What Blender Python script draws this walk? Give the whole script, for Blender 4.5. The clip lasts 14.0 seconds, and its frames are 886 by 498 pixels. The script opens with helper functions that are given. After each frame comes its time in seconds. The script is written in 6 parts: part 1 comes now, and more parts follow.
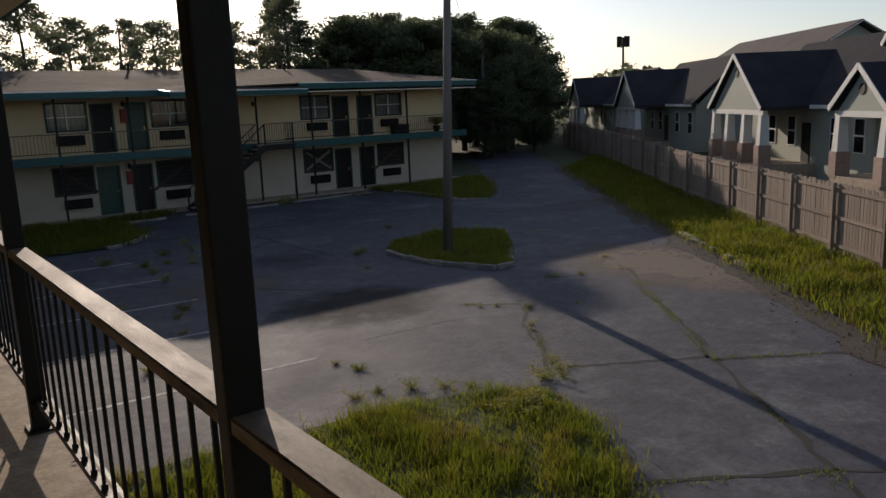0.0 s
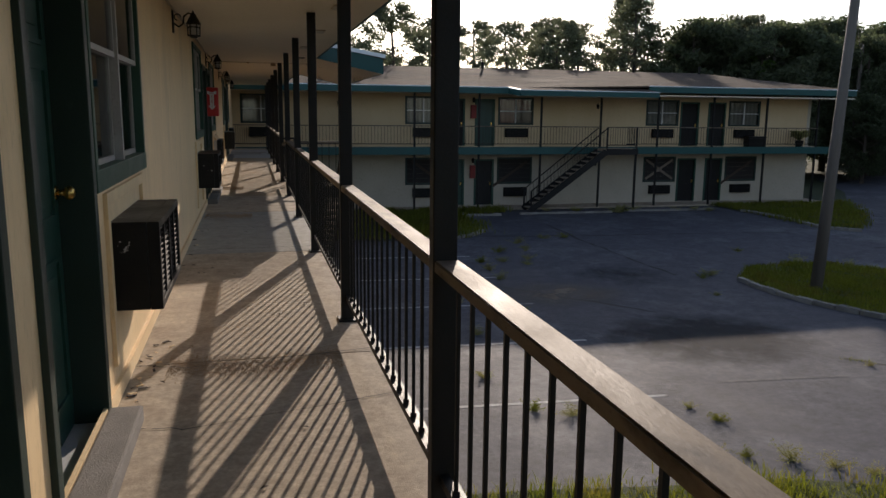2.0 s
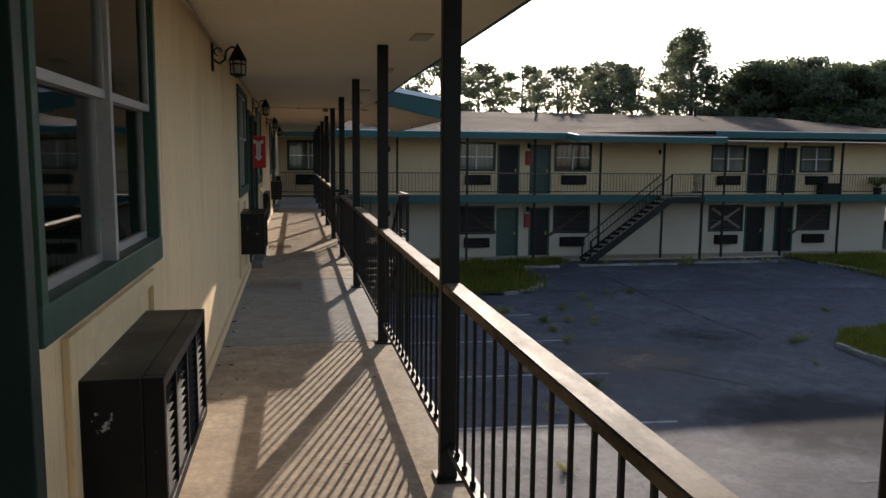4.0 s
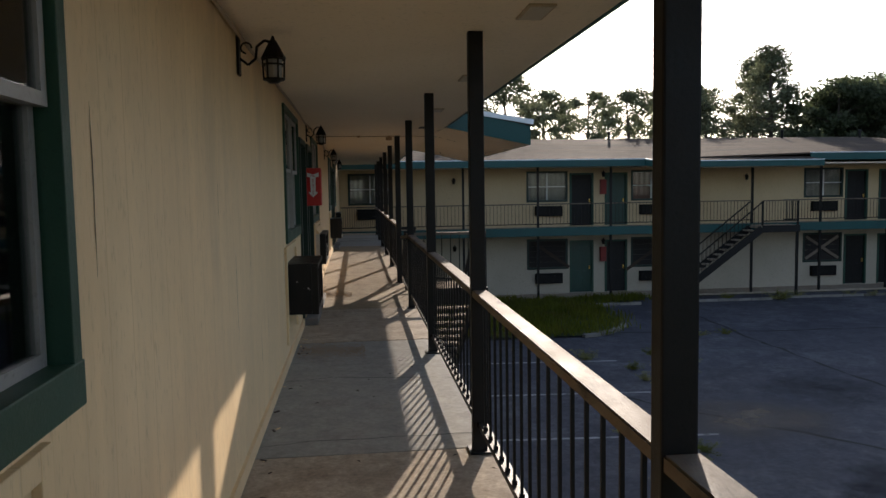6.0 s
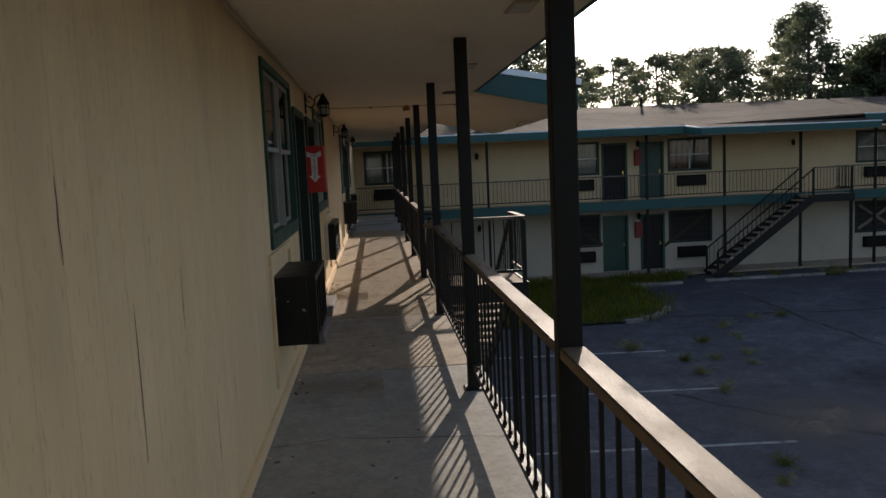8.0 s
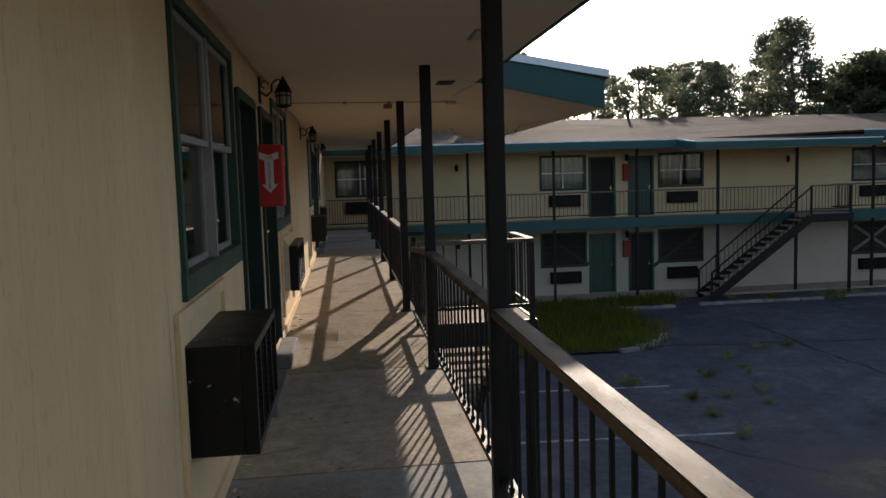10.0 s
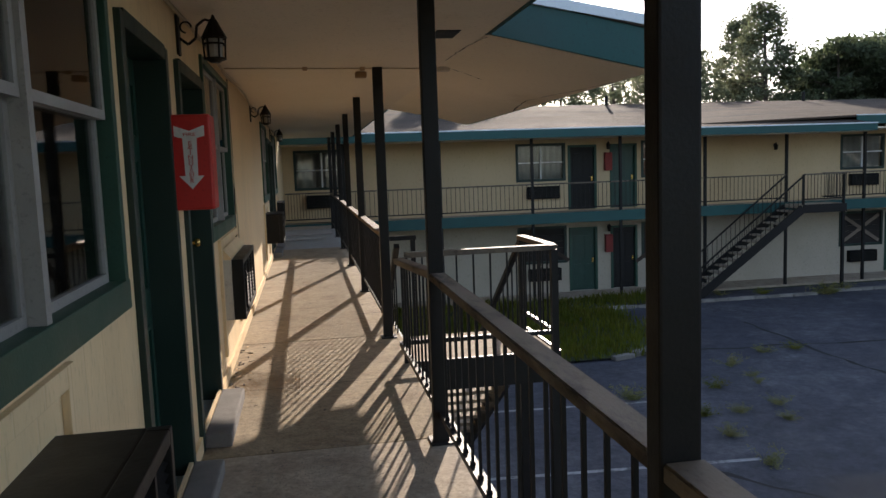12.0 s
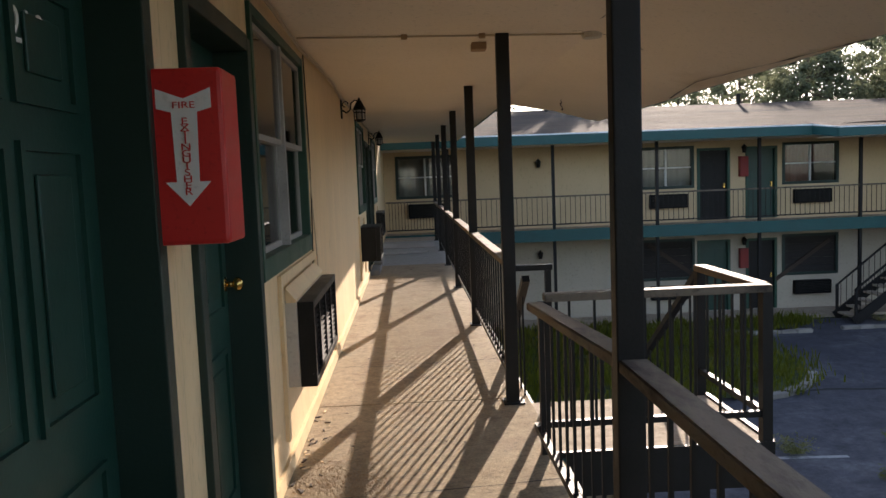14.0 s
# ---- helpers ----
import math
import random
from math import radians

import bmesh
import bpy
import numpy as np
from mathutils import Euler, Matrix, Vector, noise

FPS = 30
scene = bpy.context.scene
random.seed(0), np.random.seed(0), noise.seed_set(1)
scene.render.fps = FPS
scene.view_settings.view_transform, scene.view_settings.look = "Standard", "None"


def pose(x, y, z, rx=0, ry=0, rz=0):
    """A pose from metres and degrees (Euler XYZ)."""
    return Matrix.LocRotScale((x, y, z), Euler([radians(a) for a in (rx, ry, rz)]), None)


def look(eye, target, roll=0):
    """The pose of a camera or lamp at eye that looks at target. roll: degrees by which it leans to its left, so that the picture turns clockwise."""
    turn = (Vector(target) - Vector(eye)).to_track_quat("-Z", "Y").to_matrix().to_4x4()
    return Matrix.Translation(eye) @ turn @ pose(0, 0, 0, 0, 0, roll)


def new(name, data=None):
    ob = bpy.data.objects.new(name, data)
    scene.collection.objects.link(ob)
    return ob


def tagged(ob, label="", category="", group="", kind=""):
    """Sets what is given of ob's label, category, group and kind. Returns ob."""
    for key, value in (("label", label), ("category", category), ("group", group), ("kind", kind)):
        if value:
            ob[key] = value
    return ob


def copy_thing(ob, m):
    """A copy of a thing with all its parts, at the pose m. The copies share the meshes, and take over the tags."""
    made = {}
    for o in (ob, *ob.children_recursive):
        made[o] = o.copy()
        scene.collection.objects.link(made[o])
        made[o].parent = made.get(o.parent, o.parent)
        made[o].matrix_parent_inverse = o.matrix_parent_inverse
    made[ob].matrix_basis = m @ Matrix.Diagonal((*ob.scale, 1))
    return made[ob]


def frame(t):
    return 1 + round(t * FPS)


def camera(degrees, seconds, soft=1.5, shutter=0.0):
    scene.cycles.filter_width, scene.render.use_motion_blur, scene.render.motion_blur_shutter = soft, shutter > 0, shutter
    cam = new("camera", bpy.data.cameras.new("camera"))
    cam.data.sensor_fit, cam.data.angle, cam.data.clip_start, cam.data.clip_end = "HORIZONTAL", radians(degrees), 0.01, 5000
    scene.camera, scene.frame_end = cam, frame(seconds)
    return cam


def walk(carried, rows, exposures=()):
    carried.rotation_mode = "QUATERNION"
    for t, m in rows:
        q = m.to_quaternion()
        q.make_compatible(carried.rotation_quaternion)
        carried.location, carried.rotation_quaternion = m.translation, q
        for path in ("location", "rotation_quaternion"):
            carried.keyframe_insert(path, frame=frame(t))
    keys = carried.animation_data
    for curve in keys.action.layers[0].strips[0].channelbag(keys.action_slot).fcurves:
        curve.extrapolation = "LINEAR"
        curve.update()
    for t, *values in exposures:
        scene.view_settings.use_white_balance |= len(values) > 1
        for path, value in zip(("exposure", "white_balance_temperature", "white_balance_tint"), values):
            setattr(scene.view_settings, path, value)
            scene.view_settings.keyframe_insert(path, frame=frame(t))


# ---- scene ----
cam = camera(60.1, 14.0)
PATH = [
    (0, (0.553, -0.198, 1.589), (1.744, 1.364, 1.212), -2.3),
    (0.5, (0.595, 0.269, 1.537), (1.56, 1.98, 1.156), -1.4),
    (0.7, (0.556, 0.447, 1.543), (1.344, 2.249, 1.181), -3.1),
    (1, (0.471, 0.692, 1.548), (0.983, 2.605, 1.273), -2.7),
    (1.5, (0.464, 1.153, 1.543), (0.964, 3.07, 1.27), -2.1),
    (2, (0.51, 1.582, 1.453), (0.989, 3.492, 1.104), 0.6),
    (2.5, (0.434, 1.992, 1.455), (0.927, 3.879, 1.012), 1.4),
    (3, (0.434, 2.378, 1.493), (0.81, 4.298, 1.079), 1.2),
    (3.2, (0.425, 2.585, 1.525), (0.798, 4.513, 1.15), 1.1),
    (5.3, (0.479, 4.575, 1.559), (0.811, 6.541, 1.411), -1.8),
    (5.5, (0.486, 4.772, 1.563), (0.731, 6.752, 1.417), -1.5),
    (6, (0.449, 5.268, 1.547), (0.671, 7.25, 1.391), -0.9),
    (6.5, (0.511, 5.698, 1.541), (0.736, 7.682, 1.425), -1.0),
    (7, (0.472, 6.182, 1.529), (0.561, 8.17, 1.335), -0.1),
    (7.5, (0.502, 6.642, 1.572), (0.663, 8.623, 1.349), -2.6),
    (7.7, (0.522, 6.845, 1.587), (0.684, 8.827, 1.366), -2.6),
    (9.8, (0.455, 8.9, 1.538), (0.697, 10.875, 1.337), -1.9),
    (10, (0.482, 9.083, 1.548), (0.728, 11.059, 1.362), -1.7),
    (10.5, (0.472, 9.551, 1.539), (0.732, 11.525, 1.347), -1.9),
    (11, (0.481, 10.04, 1.513), (0.761, 12.01, 1.314), -1.6),
    (11.5, (0.463, 10.57, 1.529), (0.76, 12.537, 1.319), -1.7),
    (12, (0.462, 11.088, 1.533), (0.807, 13.047, 1.321), -2.0),
    (12.5, (0.508, 11.587, 1.59), (0.87, 13.545, 1.397), -2.2),
    (13, (0.5, 12.082, 1.562), (0.877, 14.039, 1.397), -2.9),
    (13.5, (0.545, 12.545, 1.539), (0.823, 14.518, 1.37), -2.3),
    (14, (0.499, 12.966, 1.517), (0.582, 14.956, 1.334), -2.2),
]
walk(cam, [(t, look(eye, target, roll)) for t, eye, target, roll in PATH],
     [(0.0, -0.22, 6330, 16), (0.5, -0.38, 6330, 16), (1.0, -0.35, 6250, 15), (1.5, -0.18, 6200, 15), (2.3, 0.45, 6180, 15), (3.0, 0.68, 6120, 14), (5.5, 0.52, 6120, 14), (7.0, 0.45, 6120, 14), (7.5, 0.28, 6120, 14), (10.0, 0.45, 6120, 14), (11.0, 0.62, 6100, 14), (12.0, 1.05, 6080, 14), (12.5, 1.25, 6050, 14), (13.0, 1.34, 6050, 14), (13.5, 1.42, 6060, 14), (14.0, 1.38, 6220, 16)])

# ---- light ----
SUN_AZ, SUN_EL = radians(18.5), radians(17.0)      # azimuth from +y towards +x
world = bpy.data.worlds.new("sky")
scene.world = world
world.use_nodes = True
wn = world.node_tree.nodes
sky = wn.new("ShaderNodeTexSky")
sky.sky_type = "NISHITA"
sky.sun_disc = False
sky.sun_elevation, sky.sun_rotation = SUN_EL, SUN_AZ
sky.air_density, sky.dust_density, sky.ozone_density = 1.0, 0.8, 2.0
wn["Background"].inputs["Strength"].default_value = 0.130
haze = wn.new("ShaderNodeHueSaturation")          # humid hazy sky
haze.inputs["Saturation"].default_value = 0.73
world.node_tree.links.new(sky.outputs[0], haze.inputs["Color"])
world.node_tree.links.new(haze.outputs[0], wn["Background"].inputs[0])
sun_data = bpy.data.lights.new("sun", "SUN")
sun_data.energy, sun_data.angle, sun_data.color = 4.1, radians(0.45), (1.0, 0.84, 0.65)
sun = new("sun", sun_data)
sun.matrix_world = look((0, 0, 60), (-math.sin(SUN_AZ) * math.cos(SUN_EL), -math.cos(SUN_AZ) * math.cos(SUN_EL), 60 - math.sin(SUN_EL)))


# ---- materials ----
def material(name, base, second, rough=0.7, metal=0.0, scale=6.0, fine=60.0, bump=0.15, stain=None, stain_scale=1.2, stain_lo=0.55,
             stain_hi=0.7, stretch=(1, 1, 1), grooves=None, spec=0.5, vary=0.0, island=False, fine_depth=0.01, mottle=None, groove_dark=0.9):
    """Two scales of noise between two colours, an optional stain or wear colour, fine relief, optional grooves (axis, pitch)."""
    m = bpy.data.materials.new(name)
    m.use_nodes = True
    n, l = m.node_tree.nodes, m.node_tree.links
    b = n["Principled BSDF"]
    geo = n.new("ShaderNodeNewGeometry")
    mp = n.new("ShaderNodeMapping")
    mp.inputs["Scale"].default_value = stretch
    l.new(geo.outputs["Position"], mp.inputs[0])

    def noise_at(sc, detail=6, rough_=0.6):
        t = n.new("ShaderNodeTexNoise")
        t.inputs["Scale"].default_value, t.inputs["Detail"].default_value, t.inputs["Roughness"].default_value = sc, detail, rough_
        l.new(mp.outputs[0], t.inputs["Vector"])
        return t

    def ramp(src, lo, hi):
        r = n.new("ShaderNodeMapRange")
        r.inputs["From Min"].default_value, r.inputs["From Max"].default_value = lo, hi
        l.new(src, r.inputs["Value"])
        return r.outputs[0]

    def mix(fac, a, c):
        x = n.new("ShaderNodeMix")
        x.data_type = "RGBA"
        l.new(fac, x.inputs["Factor"]) if not isinstance(fac, float) else None
        for sock, v in ((x.inputs["A"], a), (x.inputs["B"], c)):
            if isinstance(v, tuple):
                sock.default_value = (*v, 1)
            else:
                l.new(v, sock)
        return x.outputs["Result"]

    big, small = noise_at(scale), noise_at(fine, 8)
    colour = mix(ramp(big.outputs[0], 0.32, 0.68), base, second)
    dark = tuple(c * 0.72 for c in base)
    colour = mix(ramp(small.outputs[0], 0.56, 0.78), colour, dark)
    if stain:
        s = noise_at(stain_scale, 10, 0.65)
        colour = mix(ramp(s.outputs[0], stain_lo, stain_hi), colour, stain)
    if mottle:
        sc, amount = mottle
        for k in (1.0, 3.7):
            t = noise_at(sc * k, 4, 0.7)
            f = ramp(t.outputs[0], 0.3, 0.7)
            f.node.inputs["To Min"].default_value, f.node.inputs["To Max"].default_value = 1 - amount, 1 + amount
            hv = n.new("ShaderNodeHueSaturation")
            l.new(f, hv.inputs["Value"])
            l.new(colour, hv.inputs["Color"])
            colour = hv.outputs[0]
    if vary:
        src = geo.outputs["Random Per Island"]
        if not island:
            oi = n.new("ShaderNodeObjectInfo")
            src = oi.outputs["Random"]
        hs = n.new("ShaderNodeHueSaturation")
        l.new(ramp(src, 0.0, 1.0), hs.inputs["Value"])
        mr = hs.inputs["Value"].links[0].from_node
        mr.inputs["To Min"].default_value, mr.inputs["To Max"].default_value = 1 - vary, 1 + vary
        l.new(colour, hs.inputs["Color"])
        colour = hs.outputs[0]
    height = small.outputs[0]
    if grooves:
        axis, pitch = grooves
        sep = n.new("ShaderNodeSeparateXYZ")
        l.new(geo.outputs["Position"], sep.inputs[0])
        md = n.new("ShaderNodeMath")
        md.operation = "PINGPONG"
        l.new(sep.outputs[axis], md.inputs[0])
        md.inputs[1].default_value = pitch / 2
        g = ramp(md.outputs[0], 0.0, 0.006)
        colour = mix(g, tuple(c * groove_dark for c in base), colour)
        add = n.new("ShaderNodeMath")
        add.operation = "ADD"
        l.new(height, add.inputs[0])
        l.new(g, add.inputs[1])
        height = add.outputs[0]
    l.new(colour, b.inputs["Base Color"])
    bp = n.new("ShaderNodeBump")
    bp.inputs["Strength"].default_value, bp.inputs["Distance"].default_value = bump, fine_depth
    l.new(height, bp.inputs["Height"])
    l.new(bp.outputs[0], b.inputs["Normal"])
    b.inputs["Metallic"].default_value = metal
    b.inputs["Specular IOR Level"].default_value = spec
    rr = ramp(big.outputs[0], 0.3, 0.7)
    rn = rr.node
    rn.inputs["To Min"].default_value, rn.inputs["To Max"].default_value = max(rough - 0.08, 0.05), min(rough + 0.08, 1)
    l.new(rr, b.inputs["Roughness"])
    return m


CREAM = material("cream_painted_siding", (0.770, 0.560, 0.300), (0.820, 0.620, 0.358), 0.6, scale=1.3, fine=70, bump=0.16, stain=(0.52, 0.39, 0.23),
                 stain_scale=1.1, stain_lo=0.60, stain_hi=0.9, stretch=(1, 1, 0.25), grooves=(1, 0.203), mottle=(2.0, 0.05))
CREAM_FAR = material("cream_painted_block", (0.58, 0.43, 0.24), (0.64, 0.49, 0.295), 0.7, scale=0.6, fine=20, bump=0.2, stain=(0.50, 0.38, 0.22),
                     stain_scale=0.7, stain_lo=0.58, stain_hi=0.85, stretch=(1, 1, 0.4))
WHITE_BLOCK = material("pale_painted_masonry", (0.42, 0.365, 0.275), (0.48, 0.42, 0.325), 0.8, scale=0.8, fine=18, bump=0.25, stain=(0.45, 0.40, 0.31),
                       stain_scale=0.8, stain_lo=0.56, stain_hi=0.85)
SOFFIT = material("cream_soffit_paint", (0.80, 0.69, 0.52), (0.86, 0.75, 0.59), 0.75, scale=0.8, fine=40, bump=0.08, stain=(0.52, 0.38, 0.20),
                  stain_scale=0.55, stain_lo=0.62, stain_hi=0.9)
CONCRETE = material("worn_walkway_concrete", (0.35, 0.278, 0.195), (0.44, 0.363, 0.27), 0.9, scale=2.2, fine=140, bump=0.5, stain=(0.25, 0.19, 0.135),
                    stain_scale=2.3, stain_lo=0.50, stain_hi=0.78, mottle=(9.0, 0.22), vary=0.08, fine_depth=0.006)
GREY_SLAB = material("grey_walkway_concrete", (0.29, 0.278, 0.245), (0.36, 0.345, 0.305), 0.9, scale=2.0, fine=140, bump=0.45, stain=(0.22, 0.19, 0.155),
                  stain_scale=2.0, stain_lo=0.52, stain_hi=0.8, mottle=(7.0, 0.15), fine_depth=0.006)
GRITTY = material("rust_tinted_gritty_concrete", (0.285, 0.215, 0.125), (0.365, 0.285, 0.18), 0.92, scale=3.0, fine=170, bump=0.8, stain=(0.20, 0.13, 0.075),
                  stain_scale=3.5, stain_lo=0.50, stain_hi=0.76, mottle=(16.0, 0.28), fine_depth=0.008)
STEP = material("grey_threshold_concrete", (0.16, 0.145, 0.13), (0.24, 0.22, 0.20), 0.9, scale=5, fine=120, bump=0.5)
BLACK = material("weathered_black_metal_paint", (0.008, 0.008, 0.008), (0.015, 0.013, 0.012), 0.5, scale=7, fine=90, bump=0.12,
                 stain=(0.05, 0.035, 0.025), stain_scale=5, stain_lo=0.66, stain_hi=0.8, spec=0.25)
# worn dark rail paint; the tan base also carries its sheen in the sun
RAIL = material("worn_rail_cap_paint_with_sheen", (0.150, 0.120, 0.088), (0.200, 0.162, 0.122), 0.66, scale=9, fine=120, bump=0.2,
                stain=(0.035, 0.028, 0.024), stain_scale=6, stain_lo=0.50, stain_hi=0.66, stretch=(1, 0.35, 1), spec=0.19)
GREEN = material("dark_green_door_paint", (0.007, 0.040, 0.028), (0.010, 0.052, 0.037), 0.42, scale=3, fine=80, bump=0.08,
                 stain=(0.03, 0.075, 0.06), stain_scale=3, stain_lo=0.60, stain_hi=0.8)
TRIM = material("green_trim_paint", (0.010, 0.052, 0.030), (0.016, 0.068, 0.042), 0.5, scale=4, fine=90, bump=0.15,
                stain=(0.10, 0.13, 0.11), stain_scale=8, stain_lo=0.68, stain_hi=0.78)
FRAME = material("blackish_green_frame_paint", (0.006, 0.022, 0.015), (0.009, 0.030, 0.021), 0.5, scale=4, fine=90, bump=0.12,
                 stain=(0.03, 0.05, 0.04), stain_scale=7, stain_lo=0.66, stain_hi=0.8)
TEAL = material("faded_teal_fascia_paint", (0.006, 0.060, 0.057), (0.010, 0.080, 0.074), 0.55, scale=1.5, fine=40, bump=0.15,
                stain=(0.035, 0.085, 0.08), stain_scale=3, stain_lo=0.60, stain_hi=0.85)
DRIP = material("pale_drip_edge_metal", (0.62, 0.66, 0.70), (0.72, 0.75, 0.78), 0.45, metal=0.3, scale=4, fine=60, bump=0.05)
SHINGLE = material("weathered_brown_shingle", (0.062, 0.046, 0.034), (0.090, 0.068, 0.050), 0.95, scale=0.6, fine=30, bump=0.5,
                   stain=(0.045, 0.038, 0.034), stain_scale=0.35, stain_lo=0.5, stain_hi=0.66, stretch=(0.4, 1.6, 1), fine_depth=0.02, spec=0.1, mottle=(2.0, 0.2))
DARK_SHINGLE = material("charcoal_shingle", (0.030, 0.030, 0.034), (0.050, 0.048, 0.052), 0.9, scale=0.7, fine=25, bump=0.4, fine_depth=0.02, spec=0.08)
BROWN_SHINGLE = material("grey_brown_shingle", (0.11, 0.095, 0.085), (0.15, 0.13, 0.115), 0.9, scale=0.7, fine=25, bump=0.4, fine_depth=0.02, spec=0.1)
ASPHALT = material("cracked_old_asphalt", (0.049, 0.050, 0.062), (0.076, 0.076, 0.088), 0.80, scale=0.35, fine=45, bump=0.45,
                   stain=(0.13, 0.13, 0.138), stain_scale=0.55, stain_lo=0.50, stain_hi=0.74, mottle=(2.6, 0.30), fine_depth=0.02, spec=0.32)
CRACK = material("dark_crack_filler", (0.018, 0.017, 0.016), (0.03, 0.028, 0.025), 0.95, scale=3, fine=60)
LINE = material("worn_white_line_paint", (0.40, 0.40, 0.39), (0.28, 0.28, 0.275), 0.8, scale=3, fine=30, bump=0.2, stain=(0.10, 0.10, 0.10),
                stain_scale=5, stain_lo=0.5, stain_hi=0.65)
FAINT = material("almost_gone_line_paint", (0.12, 0.12, 0.12), (0.09, 0.09, 0.09), 0.85, scale=3, fine=30, bump=0.2, stain=(0.05, 0.05, 0.055), stain_scale=4, stain_lo=0.42, stain_hi=0.56)
KERB = material("old_white_kerb_stone", (0.30, 0.28, 0.245), (0.19, 0.175, 0.15), 0.9, scale=2, fine=30, bump=0.6, vary=0.15)
SOIL = material("grassy_soil", (0.035, 0.050, 0.012), (0.060, 0.070, 0.020), 0.95, scale=1.5, fine=30, bump=0.6, fine_depth=0.03)
DIRT = material("dark_soil_litter", (0.040, 0.030, 0.020), (0.065, 0.048, 0.032), 0.95, scale=3, fine=30, bump=0.6, fine_depth=0.02, mottle=(4.0, 0.2))
LAND = material("far_ground_lawn", (0.030, 0.042, 0.012), (0.050, 0.060, 0.020), 0.95, scale=0.2, fine=12, bump=0.5, fine_depth=0.03)
GRASS = material("green_grass_blades", (0.120, 0.150, 0.011), (0.205, 0.215, 0.020), 0.6, scale=0.9, fine=9, bump=0.0, stain=(0.21, 0.155, 0.035),
                 stain_scale=1.6, stain_lo=0.50, stain_hi=0.74, vary=0.3, island=True)
WEED = material("dry_weed_leaves", (0.26, 0.27, 0.085), (0.36, 0.32, 0.13), 0.6, scale=2, fine=9, bump=0.0, vary=0.3, island=True)
FENCE = material("grey_weathered_fence_wood", (0.20, 0.155, 0.12), (0.28, 0.22, 0.17), 0.85, scale=1.5, fine=25, bump=0.4, stretch=(1, 1, 0.15), vary=0.22)
POLE = material("grey_utility_pole_wood", (0.12, 0.105, 0.09), (0.17, 0.15, 0.13), 0.85, scale=3, fine=50, bump=0.4, stretch=(3, 3, 0.15))
BARK = material("pine_bark", (0.07, 0.055, 0.042), (0.11, 0.085, 0.065), 0.9, scale=4, fine=25, bump=0.6, stretch=(2, 2, 0.5))
LEAF = material("dark_tree_foliage", (0.080, 0.105, 0.050), (0.115, 0.135, 0.070), 0.6, scale=0.3, fine=3, bump=0.0, vary=0.4, island=True)
# needles lighter and greyer than LEAF: haze and backlight put into the colour
LEAF_PINE = material("hazed_grey_green_pine_needles", (0.135, 0.155, 0.085), (0.19, 0.20, 0.12), 0.6, scale=0.3, fine=3, bump=0.0, vary=0.4, island=True)
# lit copy of the foliage: sunlight put into the leaf colour
LEAF_LIT = material("sunlit_yellow_green_foliage", (0.06, 0.11, 0.015), (0.09, 0.14, 0.025), 0.6, scale=0.3, fine=3, bump=0.0, vary=0.4, island=True)
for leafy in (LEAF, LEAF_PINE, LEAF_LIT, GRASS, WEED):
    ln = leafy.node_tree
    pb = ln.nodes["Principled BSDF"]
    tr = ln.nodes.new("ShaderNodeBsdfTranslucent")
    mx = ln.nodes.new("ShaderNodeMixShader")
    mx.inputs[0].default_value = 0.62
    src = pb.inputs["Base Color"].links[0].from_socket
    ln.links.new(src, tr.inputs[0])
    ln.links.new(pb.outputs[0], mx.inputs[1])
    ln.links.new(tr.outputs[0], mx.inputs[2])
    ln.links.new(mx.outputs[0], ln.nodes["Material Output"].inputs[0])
RED = material("faded_red_box_paint", (0.52, 0.018, 0.016), (0.60, 0.030, 0.022), 0.4, scale=3, fine=60, bump=0.05, stain=(0.60, 0.10, 0.07),
               stain_scale=5, stain_lo=0.62, stain_hi=0.8)
# same red box paint, darkened in colour for the far wing's shade
SHADED_RED = material("shaded_red_box_paint", (0.20, 0.018, 0.014), (0.27, 0.028, 0.02), 0.6, scale=3, fine=60, bump=0.05)
WHITE = material("white_label_paint", (0.78, 0.76, 0.72), (0.70, 0.68, 0.64), 0.6, scale=4, fine=60, bump=0.03)
RED_INK = material("red_label_ink", (0.50, 0.03, 0.02), (0.55, 0.04, 0.03), 0.6, scale=4, fine=60, bump=0.03)
SASH = material("grey_aluminium_sash", (0.30, 0.29, 0.275), (0.40, 0.39, 0.365), 0.5, metal=0.4, scale=5, fine=70, bump=0.05)
CURTAIN = material("pale_dusty_curtain", (0.28, 0.26, 0.225), (0.38, 0.35, 0.30), 0.9, scale=2, fine=60, bump=0.1, stretch=(1, 1, 0.1))
RED_CURTAIN = material("faded_red_curtain", (0.20, 0.075, 0.055), (0.27, 0.11, 0.085), 0.9, scale=2, fine=60, bump=0.1, stretch=(1, 1, 0.1))
BRASS = material("worn_brass", (0.62, 0.42, 0.13), (0.50, 0.32, 0.09), 0.28, metal=1.0, scale=6, fine=60, bump=0.03)
AC_BLACK = material("peeling_black_unit_paint", (0.007, 0.007, 0.007), (0.013, 0.012, 0.011), 0.42, scale=5, fine=60, bump=0.1,
                    stain=(0.50, 0.47, 0.43), stain_scale=7, stain_lo=0.675, stain_hi=0.69, spec=0.25)
AC_GRILLE = material("black_unit_grille", (0.008, 0.008, 0.008), (0.014, 0.013, 0.012), 0.7, scale=5, fine=60, bump=0.05, spec=0.1)
AC_PALE = material("aged_beige_sleeve", (0.50, 0.45, 0.36), (0.58, 0.52, 0.42), 0.55, scale=4, fine=60, bump=0.05, stain=(0.25, 0.2, 0.15), stain_scale=4, stain_lo=0.6, stain_hi=0.75)
